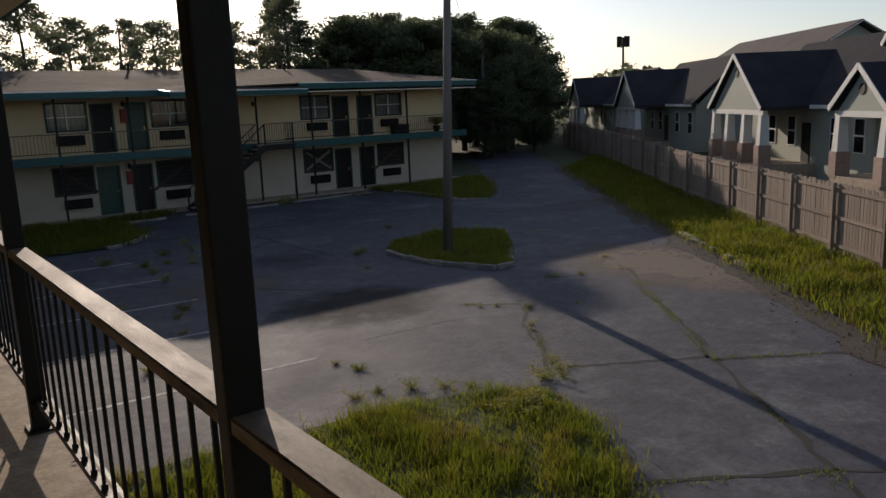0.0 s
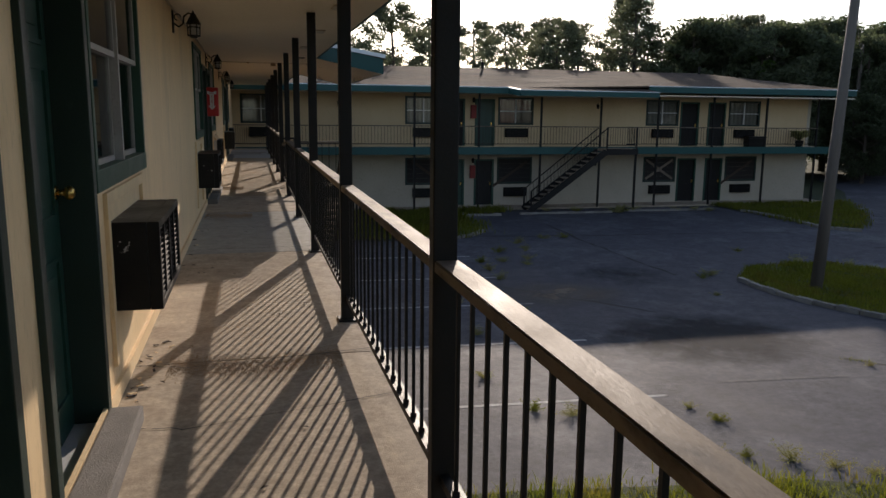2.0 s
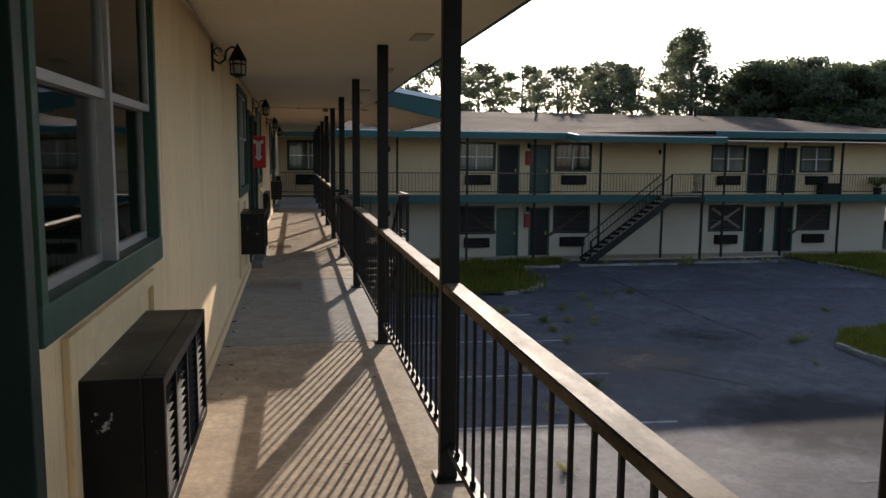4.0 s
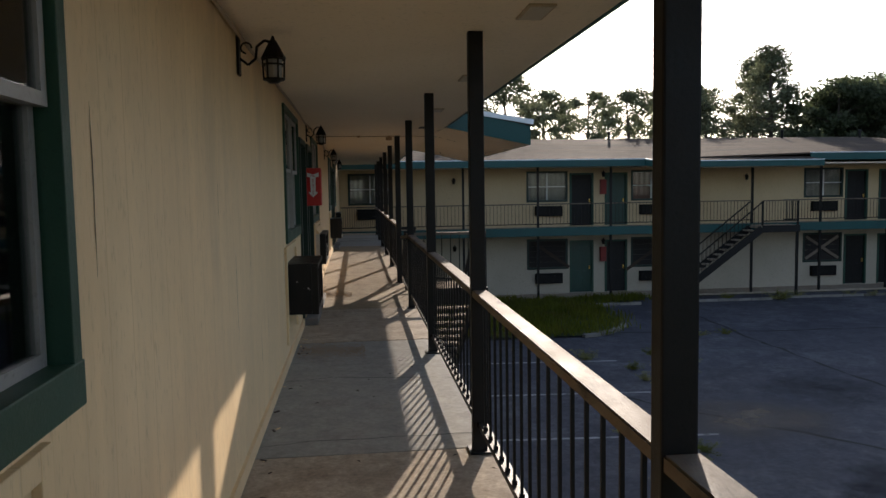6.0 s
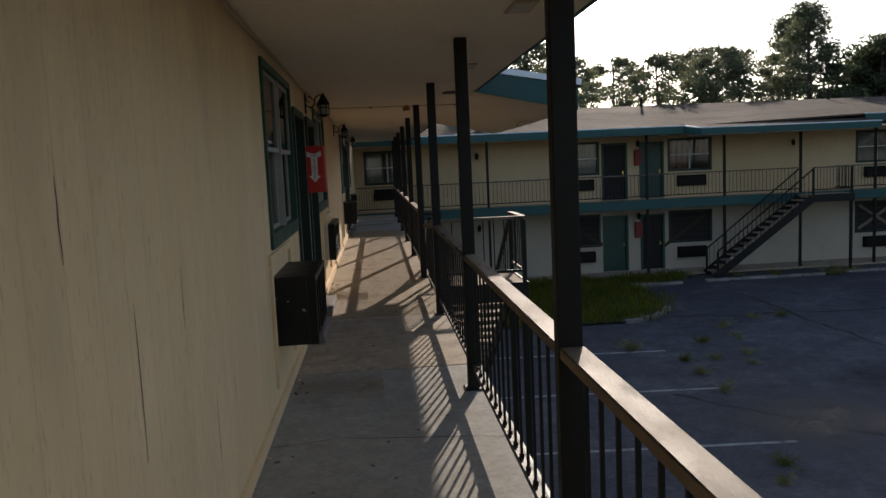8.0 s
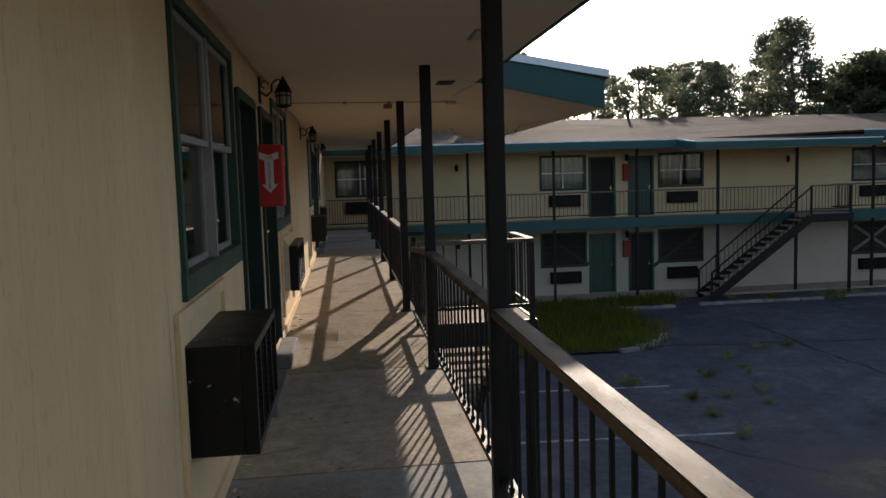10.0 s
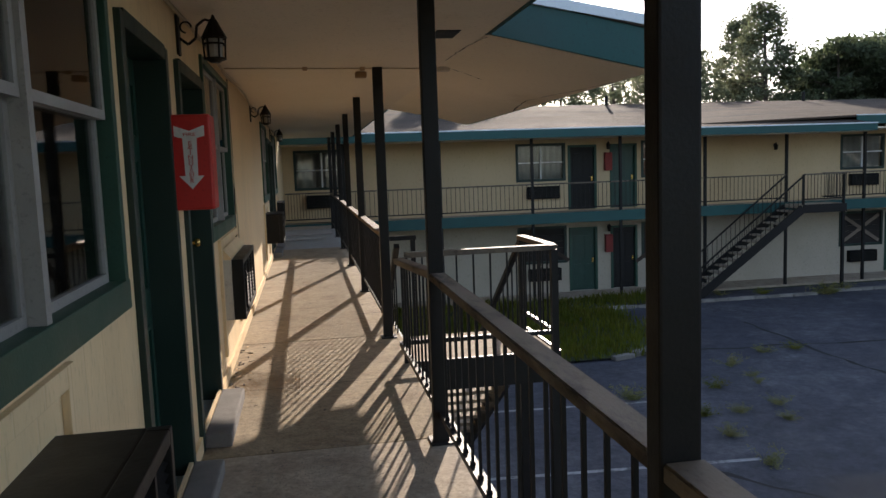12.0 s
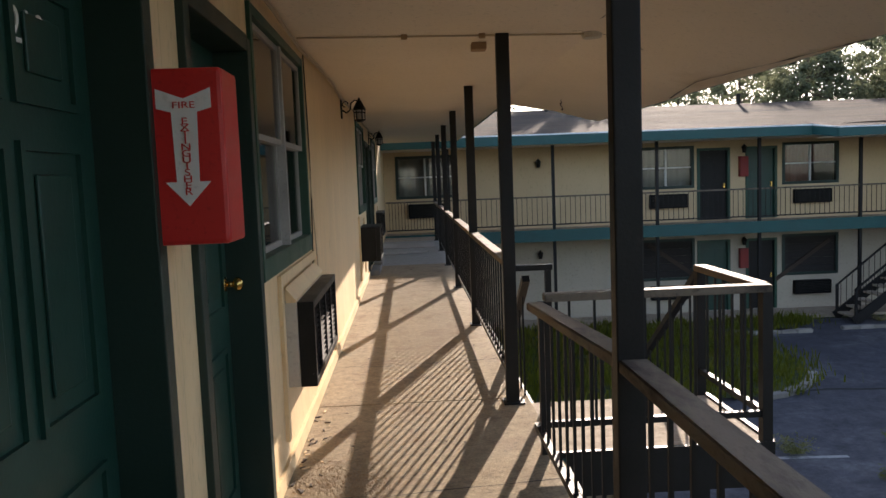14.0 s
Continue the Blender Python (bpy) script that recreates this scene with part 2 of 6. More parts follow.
IRON = material("black_lantern_iron", (0.010, 0.009, 0.008), (0.018, 0.015, 0.012), 0.5, metal=0.6, scale=9, fine=90, bump=0.1)
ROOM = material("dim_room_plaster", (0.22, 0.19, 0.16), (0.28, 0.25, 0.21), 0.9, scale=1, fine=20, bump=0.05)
BOARD = material("weathered_boarding", (0.045, 0.030, 0.022), (0.070, 0.046, 0.033), 0.85, scale=2, fine=30, bump=0.2, stretch=(0.3, 1, 1))
DARKBOARD = material("blackened_boarding", (0.016, 0.014, 0.013), (0.030, 0.024, 0.020), 0.85, scale=2, fine=30, bump=0.2, stretch=(0.3, 1, 1))
STONE = material("house_brick_stone", (0.28, 0.19, 0.15), (0.38, 0.28, 0.22), 0.85, scale=6, fine=30, bump=0.5, vary=0.2)
HOUSE = material("pale_green_grey_house_siding", (0.30, 0.32, 0.265), (0.35, 0.37, 0.31), 0.75, scale=0.7, fine=20, bump=0.1)
HOUSE_WHITE = material("white_house_trim", (0.58, 0.58, 0.55), (0.64, 0.64, 0.61), 0.6, scale=2, fine=30, bump=0.05)
CONDUIT = material("painted_conduit", (0.50, 0.40, 0.27), (0.42, 0.33, 0.22), 0.6, scale=6, fine=60, bump=0.05)
RUST = material("rusty_speckled_grit", (0.33, 0.21, 0.11), (0.42, 0.29, 0.17), 0.9, scale=9, fine=160, bump=0.5)
PLY = material("bleached_plywood", (0.32, 0.29, 0.26), (0.42, 0.39, 0.35), 0.85, scale=2, fine=40, bump=0.2, stretch=(1, 0.2, 1))


def glass(name, tint=(0.9, 0.93, 0.92)):
    m = bpy.data.materials.new(name)
    m.use_nodes = True
    n, l = m.node_tree.nodes, m.node_tree.links
    g = n.new("ShaderNodeBsdfGlossy")
    g.inputs["Roughness"].default_value = 0.03
    tp = n.new("ShaderNodeBsdfTransparent")
    tp.inputs[0].default_value = (*tint, 1)
    fr = n.new("ShaderNodeFresnel")
    fr.inputs[0].default_value = 1.5
    mx = n.new("ShaderNodeMixShader")
    l.new(fr.outputs[0], mx.inputs[0])
    l.new(tp.outputs[0], mx.inputs[1])
    l.new(g.outputs[0], mx.inputs[2])
    l.new(mx.outputs[0], n["Material Output"].inputs[0])
    return m


GLASS = glass("window_glass", (0.78, 0.80, 0.79))


def stain_material(name, colour, strength, scale):
    """A ragged stain that thins out towards its rim, over whatever it lies on."""
    m = bpy.data.materials.new(name)
    m.use_nodes = True
    n, l = m.node_tree.nodes, m.node_tree.links
    b = n["Principled BSDF"]
    b.inputs["Base Color"].default_value = (*colour, 1)
    b.inputs["Roughness"].default_value = 0.95
    tc = n.new("ShaderNodeTexCoord")
    sub = n.new("ShaderNodeVectorMath")
    sub.operation = "SUBTRACT"
    sub.inputs[1].default_value = (0.5, 0.5, 0.0)
    l.new(tc.outputs["Generated"], sub.inputs[0])
    ln = n.new("ShaderNodeVectorMath")
    ln.operation = "LENGTH"
    l.new(sub.outputs[0], ln.inputs[0])
    geo = n.new("ShaderNodeNewGeometry")
    nz = n.new("ShaderNodeTexNoise")
    nz.inputs["Scale"].default_value, nz.inputs["Detail"].default_value, nz.inputs["Roughness"].default_value = scale, 9, 0.7
    l.new(geo.outputs["Position"], nz.inputs["Vector"])
    rim = n.new("ShaderNodeMapRange")
    rim.inputs["From Min"].default_value, rim.inputs["From Max"].default_value = 0.5, 0.05
    l.new(ln.outputs["Value"], rim.inputs["Value"])
    add = n.new("ShaderNodeMath")
    add.operation = "MULTIPLY"
    l.new(rim.outputs[0], add.inputs[0])
    l.new(nz.outputs[0], add.inputs[1])
    cut = n.new("ShaderNodeMapRange")
    cut.inputs["From Min"].default_value, cut.inputs["From Max"].default_value, cut.inputs["To Max"].default_value = 0.13, 0.36, strength
    l.new(add.outputs[0], cut.inputs["Value"])
    tp = n.new("ShaderNodeBsdfTransparent")
    mx = n.new("ShaderNodeMixShader")
    l.new(cut.outputs[0], mx.inputs[0])
    l.new(tp.outputs[0], mx.inputs[1])
    l.new(b.outputs[0], mx.inputs[2])
    l.new(mx.outputs[0], n["Material Output"].inputs[0])
    return m


RUST_STAIN = stain_material("rust_stain", (0.20, 0.075, 0.022), 1.0, 5.0)
DAMP_STAIN = stain_material("damp_grey_stain", (0.13, 0.125, 0.125), 0.75, 4.0)
PALE_STAIN = stain_material("pale_scour_stain", (0.58, 0.50, 0.40), 0.7, 11.0)
DUST_STAIN = stain_material("tan_road_dust", (0.21, 0.165, 0.12), 0.75, 1.3)
OIL_STAIN = stain_material("dark_oil_stain", (0.018, 0.018, 0.02), 0.7, 1.6)


# ---- mesh helpers ----
def box(bm, x0, x1, y0, y1, z0, z1, bevel=0.0):
    x0, x1, y0, y1, z0, z1 = min(x0, x1), max(x0, x1), min(y0, y1), max(y0, y1), min(z0, z1), max(z0, z1)
    r = bmesh.ops.create_cube(bm, size=1.0, matrix=Matrix.Translation(((x0 + x1) / 2, (y0 + y1) / 2, (z0 + z1) / 2)) @ Matrix.Diagonal((x1 - x0, y1 - y0, z1 - z0, 1)))
    if bevel:
        es = list({e for v in r["verts"] for e in v.link_edges})
        bmesh.ops.bevel(bm, geom=es, offset=bevel, segments=2, affect="EDGES", profile=0.6)
    return bm


def bar(bm, a, b, w, h=None, up=(0, 0, 1)):
    """A rectangular bar from a to b, w wide and h high."""
    a, b = Vector(a), Vector(b)
    d = b - a
    y = d.normalized()
    x = y.cross(Vector(up)).normalized()
    z = x.cross(y)
    m = Matrix((x * w, d, z * (h or w))).transposed().to_4x4()
    m.translation = (a + b) / 2
    bmesh.ops.create_cube(bm, size=1.0, matrix=m)
    return bm


def rod(bm, a, b, r0, r1=None, seg=8):
    a, b = Vector(a), Vector(b)
    d = b - a
    m = Matrix.Translation((a + b) / 2) @ d.to_track_quat("Z", "Y").to_matrix().to_4x4()
    bmesh.ops.create_cone(bm, cap_ends=True, segments=seg, radius1=r0, radius2=r0 if r1 is None else r1, depth=d.length, matrix=m)
    return bm


def prism(bm, pts, axis, lo, hi):
    """A polygon pulled from lo to hi along an axis; pts are given in the two other axes, in order."""
    def at(p, v):
        q = list(p)
        q.insert(axis, v)
        return bm.verts.new(q)
    a, b = [at(p, lo) for p in pts], [at(p, hi) for p in pts]
    bm.faces.new(a)
    bm.faces.new(b[::-1])
    for i in range(len(pts)):
        j = (i + 1) % len(pts)
        bm.faces.new((a[j], a[i], b[i], b[j]))
    return bm


def sheet(bm, corners, thick, down=Vector((0, 0, -1))):
    """A slab with its upper face through the corners."""
    a = [bm.verts.new(c) for c in corners]
    b = [bm.verts.new(Vector(c) + down * thick) for c in corners]
    bm.faces.new(a)
    bm.faces.new(b[::-1])
    for i in range(len(a)):
        j = (i + 1) % len(a)
        bm.faces.new((a[j], a[i], b[i], b[j]))
    return bm


def tube(bm, pts, r, seg=6):
    """One unbroken tube through the points."""
    rings = []
    for i, p in enumerate(pts):
        d = (pts[min(i + 1, len(pts) - 1)] - pts[max(i - 1, 0)]).normalized()
        u = d.orthogonal().normalized()
        if rings:
            u = (last - d * last.dot(d)).normalized()
        last = u
        v = d.cross(u)
        rings.append([bm.verts.new(p + u * r * math.cos(k * math.tau / seg) + v * r * math.sin(k * math.tau / seg)) for k in range(seg)])
    for a, b in zip(rings, rings[1:]):
        for k in range(seg):
            bm.faces.new((a[k], a[(k + 1) % seg], b[(k + 1) % seg], b[k]))
    bm.faces.new(rings[0][::-1])
    bm.faces.new(rings[-1])
    return bm


def mesh_of(name, bm, mat, smooth=False):
    bmesh.ops.recalc_face_normals(bm, faces=bm.faces)
    me = bpy.data.meshes.new(name)
    bm.to_mesh(me)
    bm.free()
    me.materials.append(mat)
    if smooth:
        me.polygons.foreach_set("use_smooth", [True] * len(me.polygons))
    return me


def B():
    return bmesh.new()


def part(name, bm, mat, parent, label="", smooth=False):
    me = bm if isinstance(bm, bpy.types.Mesh) else mesh_of(name, bm, mat, smooth)
    ob = new(name, me)
    ob.parent = parent
    if label:
        tagged(ob, label)
    return ob


def thing(name, at, label, category, group="", rz=0):
    ob = new(name)
    ob.empty_display_size = 0.1
    ob.matrix_world = pose(*at, 0, 0, rz)
    return tagged(ob, label, category, group)


def structure(name, bm, mat, label, category, smooth=False):
    return tagged(new(name, mesh_of(name, bm, mat, smooth)), label, category, kind="structure")


def soup(name, verts, faces, mat):
    me = bpy.data.meshes.new(name)
    me.from_pydata(verts, [], faces)
    me.materials.append(mat)
    return me


def step_up(a, b, v):
    f = min(max((v - a) / (b - a), 0), 1)
    return f * f * (3 - 2 * f)


def gz(y):
    """Height of the ground: the lot falls gently away from the far wing."""
    return -3.02 + 0.32 * step_up(17, 32.5, y)


# ---- plan ----
WALL, EDGE, CEIL = -0.19, 1.255, 2.435        # inner wall face, outer edge of the walkway, soffit height
POST_X, PITCH = 1.145, 2.78
POSTS = [12.43 + PITCH * (k - 5) for k in range(-1, 13)]
Y0, Y1 = -7.0, 34.7                          # near building's ends
END = 32.0                                   # walkway's end
UNITS = [12.4 + 11.12 * k for k in (-2, -1, 0, 1)]
SILL, HEAD = 1.145, 2.31                     # window opening, near building
WING_Y, WING_EDGE, WING_POST = 34.8, 33.35, 33.55
WX0, WX1 = -0.34, 27.5


def openings(u):
    """Window and door openings of one pair of rooms: (kind, from, to)."""
    return [("window", u - 0.11, u + 1.51), ("door", u + 1.75, u + 2.62), ("door", u + 3.05, u + 3.95), ("window", u + 4.09, u + 5.74)]


def pierced_wall(lo, hi, z0, z1, holes, near, far, along_y):
    """One connected wall with holes (from, to, bottom, top), from depth near to far."""
    bm = B()
    us = sorted({lo, hi, *(h[0] for h in holes), *(h[1] for h in holes)})
    us = [u for u in us if lo <= u <= hi]
    zs = sorted({z0, z1, *(h[2] for h in holes), *(h[3] for h in holes)})
    verts = {}

    def v(i, k, d):
        if (i, k, d) not in verts:
            verts[i, k, d] = bm.verts.new((d, us[i], zs[k]) if along_y else (us[i], d, zs[k]))
        return verts[i, k, d]

    def solid(i, k):
        if not (0 <= i < len(us) - 1 and 0 <= k < len(zs) - 1):
            return False
        u, z = (us[i] + us[i + 1]) / 2, (zs[k] + zs[k + 1]) / 2
        return not any(a < u < b and c < z < d for a, b, c, d in holes)

    for i in range(len(us) - 1):
        for k in range(len(zs) - 1):
            if not solid(i, k):
                continue
            for d in (near, far):
                bm.faces.new((v(i, k, d), v(i + 1, k, d), v(i + 1, k + 1, d), v(i, k + 1, d)))
            for di, dk, a, b in ((-1, 0, (i, k), (i, k + 1)), (1, 0, (i + 1, k), (i + 1, k + 1)), (0, -1, (i, k), (i + 1, k)), (0, 1, (i, k + 1), (i + 1, k + 1))):
                if not solid(i + di, k + dk):
                    bm.faces.new((v(*a, near), v(*b, near), v(*b, far), v(*a, far)))
    return bm


# ---- ground ----
def ground_mesh():
    bm = B()
    ys = [-400, -60, -20, 0, 8] + [12 + 1.5 * i for i in range(17)] + [45, 80, 400, 1500]
    xs = [-1500, -60, -10, 0, 10, 20, 30, 45, 80, 400, 1500]
    rows = [[bm.verts.new((x, y, gz(y) - 0.03)) for x in xs] for y in ys]
    for r, s in zip(rows, rows[1:]):
        for i in range(len(xs) - 1):
            bm.faces.new((r[i], r[i + 1], s[i + 1], s[i]))
    return bm


structure("ground", ground_mesh(), LAND, "rough lawn and bare soil round the motel", "ground", True)

KERB_A, KERB_B = Vector((14.9, 5.35)), Vector((37.0, 35.0))     # edge of the drive along the fence


def on_ground(bm, pts, lift):
    """A flat patch that follows the ground; pts in order, a fan of strips cut along y."""
    f = bm.faces.new([bm.verts.new((x, y, 0)) for x, y in pts])
    for k in range(14, 34, 2):
        bmesh.ops.bisect_plane(bm, geom=bm.verts[:] + bm.edges[:] + bm.faces[:], plane_co=(0, k, 0), plane_no=(0, 1, 0))
    for v in bm.verts:
        v.co.z = gz(v.co.y) + lift
    return bm


k_dir = (KERB_B - KERB_A).normalized()
far_k = KERB_B + k_dir * 16
near_k = KERB_A - k_dir * 22
structure("parking_lot", on_ground(B(), [(1.3, -14), (near_k.x, near_k.y), (KERB_A.x, KERB_A.y), (KERB_B.x, KERB_B.y), (far_k.x, far_k.y), (far_k.x - 7, far_k.y + 1),
                                         (33.0, 38.0), (29.0, 33.2), (1.3, 33.2)], 0.0), ASPHALT, "old cracked grey asphalt parking lot with faded stains", "asphalt")


def strip(name, a, b, w, mat, label, lift=0.004):
    """Thin painted line from a to b."""
    a, b = Vector(a), Vector(b)
    n = (b - a).normalized().orthogonal() * w / 2
    bm = B()
    steps = max(2, int((b - a).length / 2))
    prev = None
    for i in range(steps + 1):
        p = a.lerp(b, i / steps)
        row = [bm.verts.new((q.x, q.y, gz(q.y) + lift)) for q in (p - n, p + n)]
        if prev:
            bm.faces.new((prev[0], row[0], row[1], prev[1]))
        prev = row
    return structure(name, bm, mat, label, "line marking")


for y in (9.3, 12.27, 15.42, 18.45, 21.25, 24.0):
    strip("parking_line", (1.9, y + 0.25), (6.95, y - 0.1), 0.09, LINE, "worn white parking line painted on asphalt")
strip("parking_line", (8.2, 12.55), (10.6, 12.34), 0.08, FAINT, "almost worn off white line on asphalt")


def crack(a, b, seed, width=0.07):
    """Wandering open crack in the asphalt."""
    rnd = random.Random(seed)
    a, b = Vector(a), Vector(b)
    n = (b - a).normalized().orthogonal()
    bm = B()
    prev = None
    steps = int((b - a).length / 0.35) + 2
    off = 0.0
    for i in range(steps + 1):
        off = off * 0.85 + rnd.uniform(-0.07, 0.07)
        p = a.lerp(b, i / steps) + n * off
        w = width * rnd.uniform(0.25, 1.0)
        row = [bm.verts.new((q.x, q.y, gz(q.y) + 0.004)) for q in (p - n * w, p + n * w)]
        if prev:
            bm.faces.new((prev[0], row[0], row[1], prev[1]))
        prev = row
    return structure("pavement_crack", bm, CRACK, "dark open crack in old asphalt", "crack")


CRACKS = [((9.9, 8.6), (12.0, 7.15)), ((12.0, 7.15), (14.8, 5.1)), ((7.2, 5.4), (11.5, 2.3)), ((15.7, 11.7), (12.5, 7.75)), ((12.5, 7.75), (10.4, 5.0)), ((10.4, 5.0), (8.2, 2.4)),
          ((11.2, 13.15), (12.25, 12.3)), ((12.1, 12.0), (11.1, 10.75)), ((11.1, 10.75), (9.5, 8.4)), ((14.5, 13.75), (15.5, 13.1)), ((18.3, 19.4), (19.6, 18.5)), ((8.0, 27.0), (20.0, 26.0)),
          ((11.5, 29.0), (12.0, 20.5)), ((6.0, 21.0), (9.5, 17.0)), ((21.0, 23.0), (27.0, 22.5)), ((17.0, 13.5), (15.7, 11.7))]
for i, (a, b) in enumerate(CRACKS):
    crack(a, b, i)


# ---- near building: walkway ----
def walkway():
    bm = B()
    box(bm, WALL - 0.3, EDGE, Y0, END, -0.20, -0.012)
    floor = structure("floor", bm, CONCRETE, "upper walkway concrete slab with an exposed edge", "walkway")
    y = Y0
    rnd = random.Random(4)
    joints = [Y0, -3.6, -0.4, 3.0, 6.11, 9.71, 13.09, 15.27, 18.09, 21.4, 24.3, 26.65, 29.2, END]
    for a, b in zip(joints, joints[1:]):
        if b - a < 0.05:
            continue
        s = box(B(), WALL + 0.002, EDGE + 0.004, a + 0.005, b - 0.005, -0.012, rnd.uniform(-0.002, 0.002), 0.004)
        # greyer colour on the slab from 9.71 and on those past 26
        part("slab", s, GREY_SLAB if 9 < a < 12 or a > 26 else GRITTY if a > 15 else CONCRETE, floor)
    bm = box(B(), EDGE - 0.02, EDGE + 0.03, Y0, END, -0.26, -0.02)
    structure("trim", bm, TEAL, "teal painted edge board under the walkway", "edge board")


walkway()

near_holes = []
for u in UNITS:
    for kind, a, b in openings(u):
        near_holes.append((a, b, SILL, HEAD) if kind == "window" else (a, b, 0.02, 2.10))
bm = pierced_wall(Y0, Y1, 0.0, CEIL + 0.2, near_holes, WALL, WALL - 0.16, True)
wall_near = structure("wall_near", bm, CREAM, "cream painted vertical board siding, cracked and stained", "wall")
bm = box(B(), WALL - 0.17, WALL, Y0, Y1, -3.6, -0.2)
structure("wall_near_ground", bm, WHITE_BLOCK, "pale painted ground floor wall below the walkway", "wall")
bm = B()
box(bm, -6.5, -6.3, Y0, Y1, -3.6, CEIL + 0.2)
box(bm, -6.5, WALL, Y0 - 0.2, Y0, -3.6, CEIL + 0.2)
box(bm, -6.5, WALL, Y1, Y1 + 0.2, -3.6, CEIL + 0.2)
structure("wall_back", bm, WHITE_BLOCK, "pale painted rear and end walls of the motel block", "wall")
bm = B()
for u in UNITS:
    box(bm, -6.3, WALL - 0.17, u + 2.70, u + 2.80, 0, CEIL)
    box(bm, -6.3, WALL - 0.17, u + 8.2, u + 8.3, 0, CEIL)
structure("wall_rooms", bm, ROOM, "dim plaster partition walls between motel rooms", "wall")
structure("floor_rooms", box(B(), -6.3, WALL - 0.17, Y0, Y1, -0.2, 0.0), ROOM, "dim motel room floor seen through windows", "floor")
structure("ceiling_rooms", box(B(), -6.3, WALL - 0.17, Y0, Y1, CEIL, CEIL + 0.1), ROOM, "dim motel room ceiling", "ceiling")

EAVE = 1.74
CAN_Y0, CAN_Y1, CAN_X = 16.36, 22.7, 2.98
bm = B()
sheet(bm, [(WALL - 0.01, Y0 - 0.3, CEIL + 0.03), (EAVE, Y0 - 0.3, CEIL + 0.03), (EAVE, CAN_Y0, CEIL + 0.03), (WALL - 0.01, CAN_Y0, CEIL + 0.03)], 0.03)
sheet(bm, [(WALL - 0.01, CAN_Y0, CEIL + 0.03), (EAVE, CAN_Y0, CEIL + 0.03), (EAVE, CAN_Y1, CEIL + 0.03), (WALL - 0.01, CAN_Y1, CEIL + 0.03)], 0.03)
sheet(bm, [(WALL - 0.01, CAN_Y1, CEIL + 0.03), (EAVE, CAN_Y1, CEIL + 0.03), (EAVE, END, CEIL + 0.03), (WALL - 0.01, END, CEIL + 0.03)], 0.03)
# stair canopy: the soffit dips outwards, its far edge is broken away in bites
rnd = random.Random(8)
outer = [(EAVE + 0.002, CAN_Y0), (CAN_X, CAN_Y0)]
n_bites = 9
for i in range(n_bites + 1):
    f = i / n_bites
    outer.append((CAN_X - (CAN_X - EAVE) * f * 0.98 - rnd.uniform(0, 0.08), CAN_Y1 + 0.10 * math.sin(f * 9) + rnd.uniform(-0.10, 0.08)))


def can_z(x):
    return CEIL + 0.028 - 0.27 * max(0, (x - EAVE) / (CAN_X - EAVE))


sheet(bm, [(x, y, can_z(x)) for x, y in outer], 0.025)
structure("ceiling", bm, SOFFIT, "cream painted walkway soffit with water stains, broken at the stair canopy", "soffit")

def soffit_crack(pts, seed, width):
    """Ragged dark split along the underside of the soffit."""
    rnd = random.Random(seed)
    bm = B()
    prev = None
    for (x0, y0), (x1, y1) in zip(pts, pts[1:]):
        n = Vector((x1 - x0, y1 - y0)).normalized().orthogonal()
        for k in range(9):
            f = k / 8
            x, y = x0 + (x1 - x0) * f, y0 + (y1 - y0) * f
            o, w = rnd.uniform(-0.012, 0.012), width * rnd.uniform(0.15, 1.0)
            row = [bm.verts.new((x + n.x * q, y + n.y * q, can_z(x) - 0.0325)) for q in (o - w, o + w)]
            if prev:
                bm.faces.new((prev[0], row[0], row[1], prev[1]))
            prev = row
    structure("soffit_crack", bm, BOARD, "dark split in the painted soffit boards", "crack")


soffit_crack([(1.76, 16.42), (1.70, 17.0), (1.68, 17.6)], 1, 0.008)
soffit_crack([(1.60, 17.95), (1.90, 18.05), (2.15, 18.25)], 2, 0.006)
soffit_crack([(2.96, 17.0), (2.80, 19.0), (2.93, 20.0)], 3, 0.012)
soffit_crack([(2.2, 21.4), (2.4, 22.3)], 4, 0.012)

# roof over the near building with its stair canopy
bm = B()
for a, b in ((Y0 - 0.4, CAN_Y0), (CAN_Y1, END)):
    sheet(bm, [(EAVE + 0.05, a, CEIL + 0.29), (EAVE + 0.05, b, CEIL + 0.29), (-3.4, b, CEIL + 1.35), (-3.4, a, CEIL + 1.35)], 0.05)
sheet(bm, [(CAN_X + 0.05, CAN_Y0 - 0.05, CEIL + 0.06), (CAN_X + 0.05, CAN_Y1, CEIL + 0.06), (-3.4, CAN_Y1, CEIL + 1.36), (-3.4, CAN_Y0 - 0.05, CEIL + 1.36)], 0.05)
sheet(bm, [(-6.9, Y0 - 0.4, CEIL + 0.4), (-3.4, Y0 - 0.4, CEIL + 1.35), (-3.4, END, CEIL + 1.35), (-6.9, END, CEIL + 0.4)], 0.05)
structure("roof_near", bm, SHINGLE, "brown shingle roof of the near motel block", "roof")
bm = B()
box(bm, EAVE, EAVE + 0.03, Y0 - 0.3, CAN_Y0 - 0.002, CEIL - 0.004, CEIL + 0.25)
box(bm, EAVE, EAVE + 0.03, CAN_Y1 + 0.3, END, CEIL - 0.004, CEIL + 0.25)
box(bm, CAN_X, CAN_X + 0.03, CAN_Y0, CAN_Y1 - 0.1, CEIL - 0.26, CEIL + 0.04)
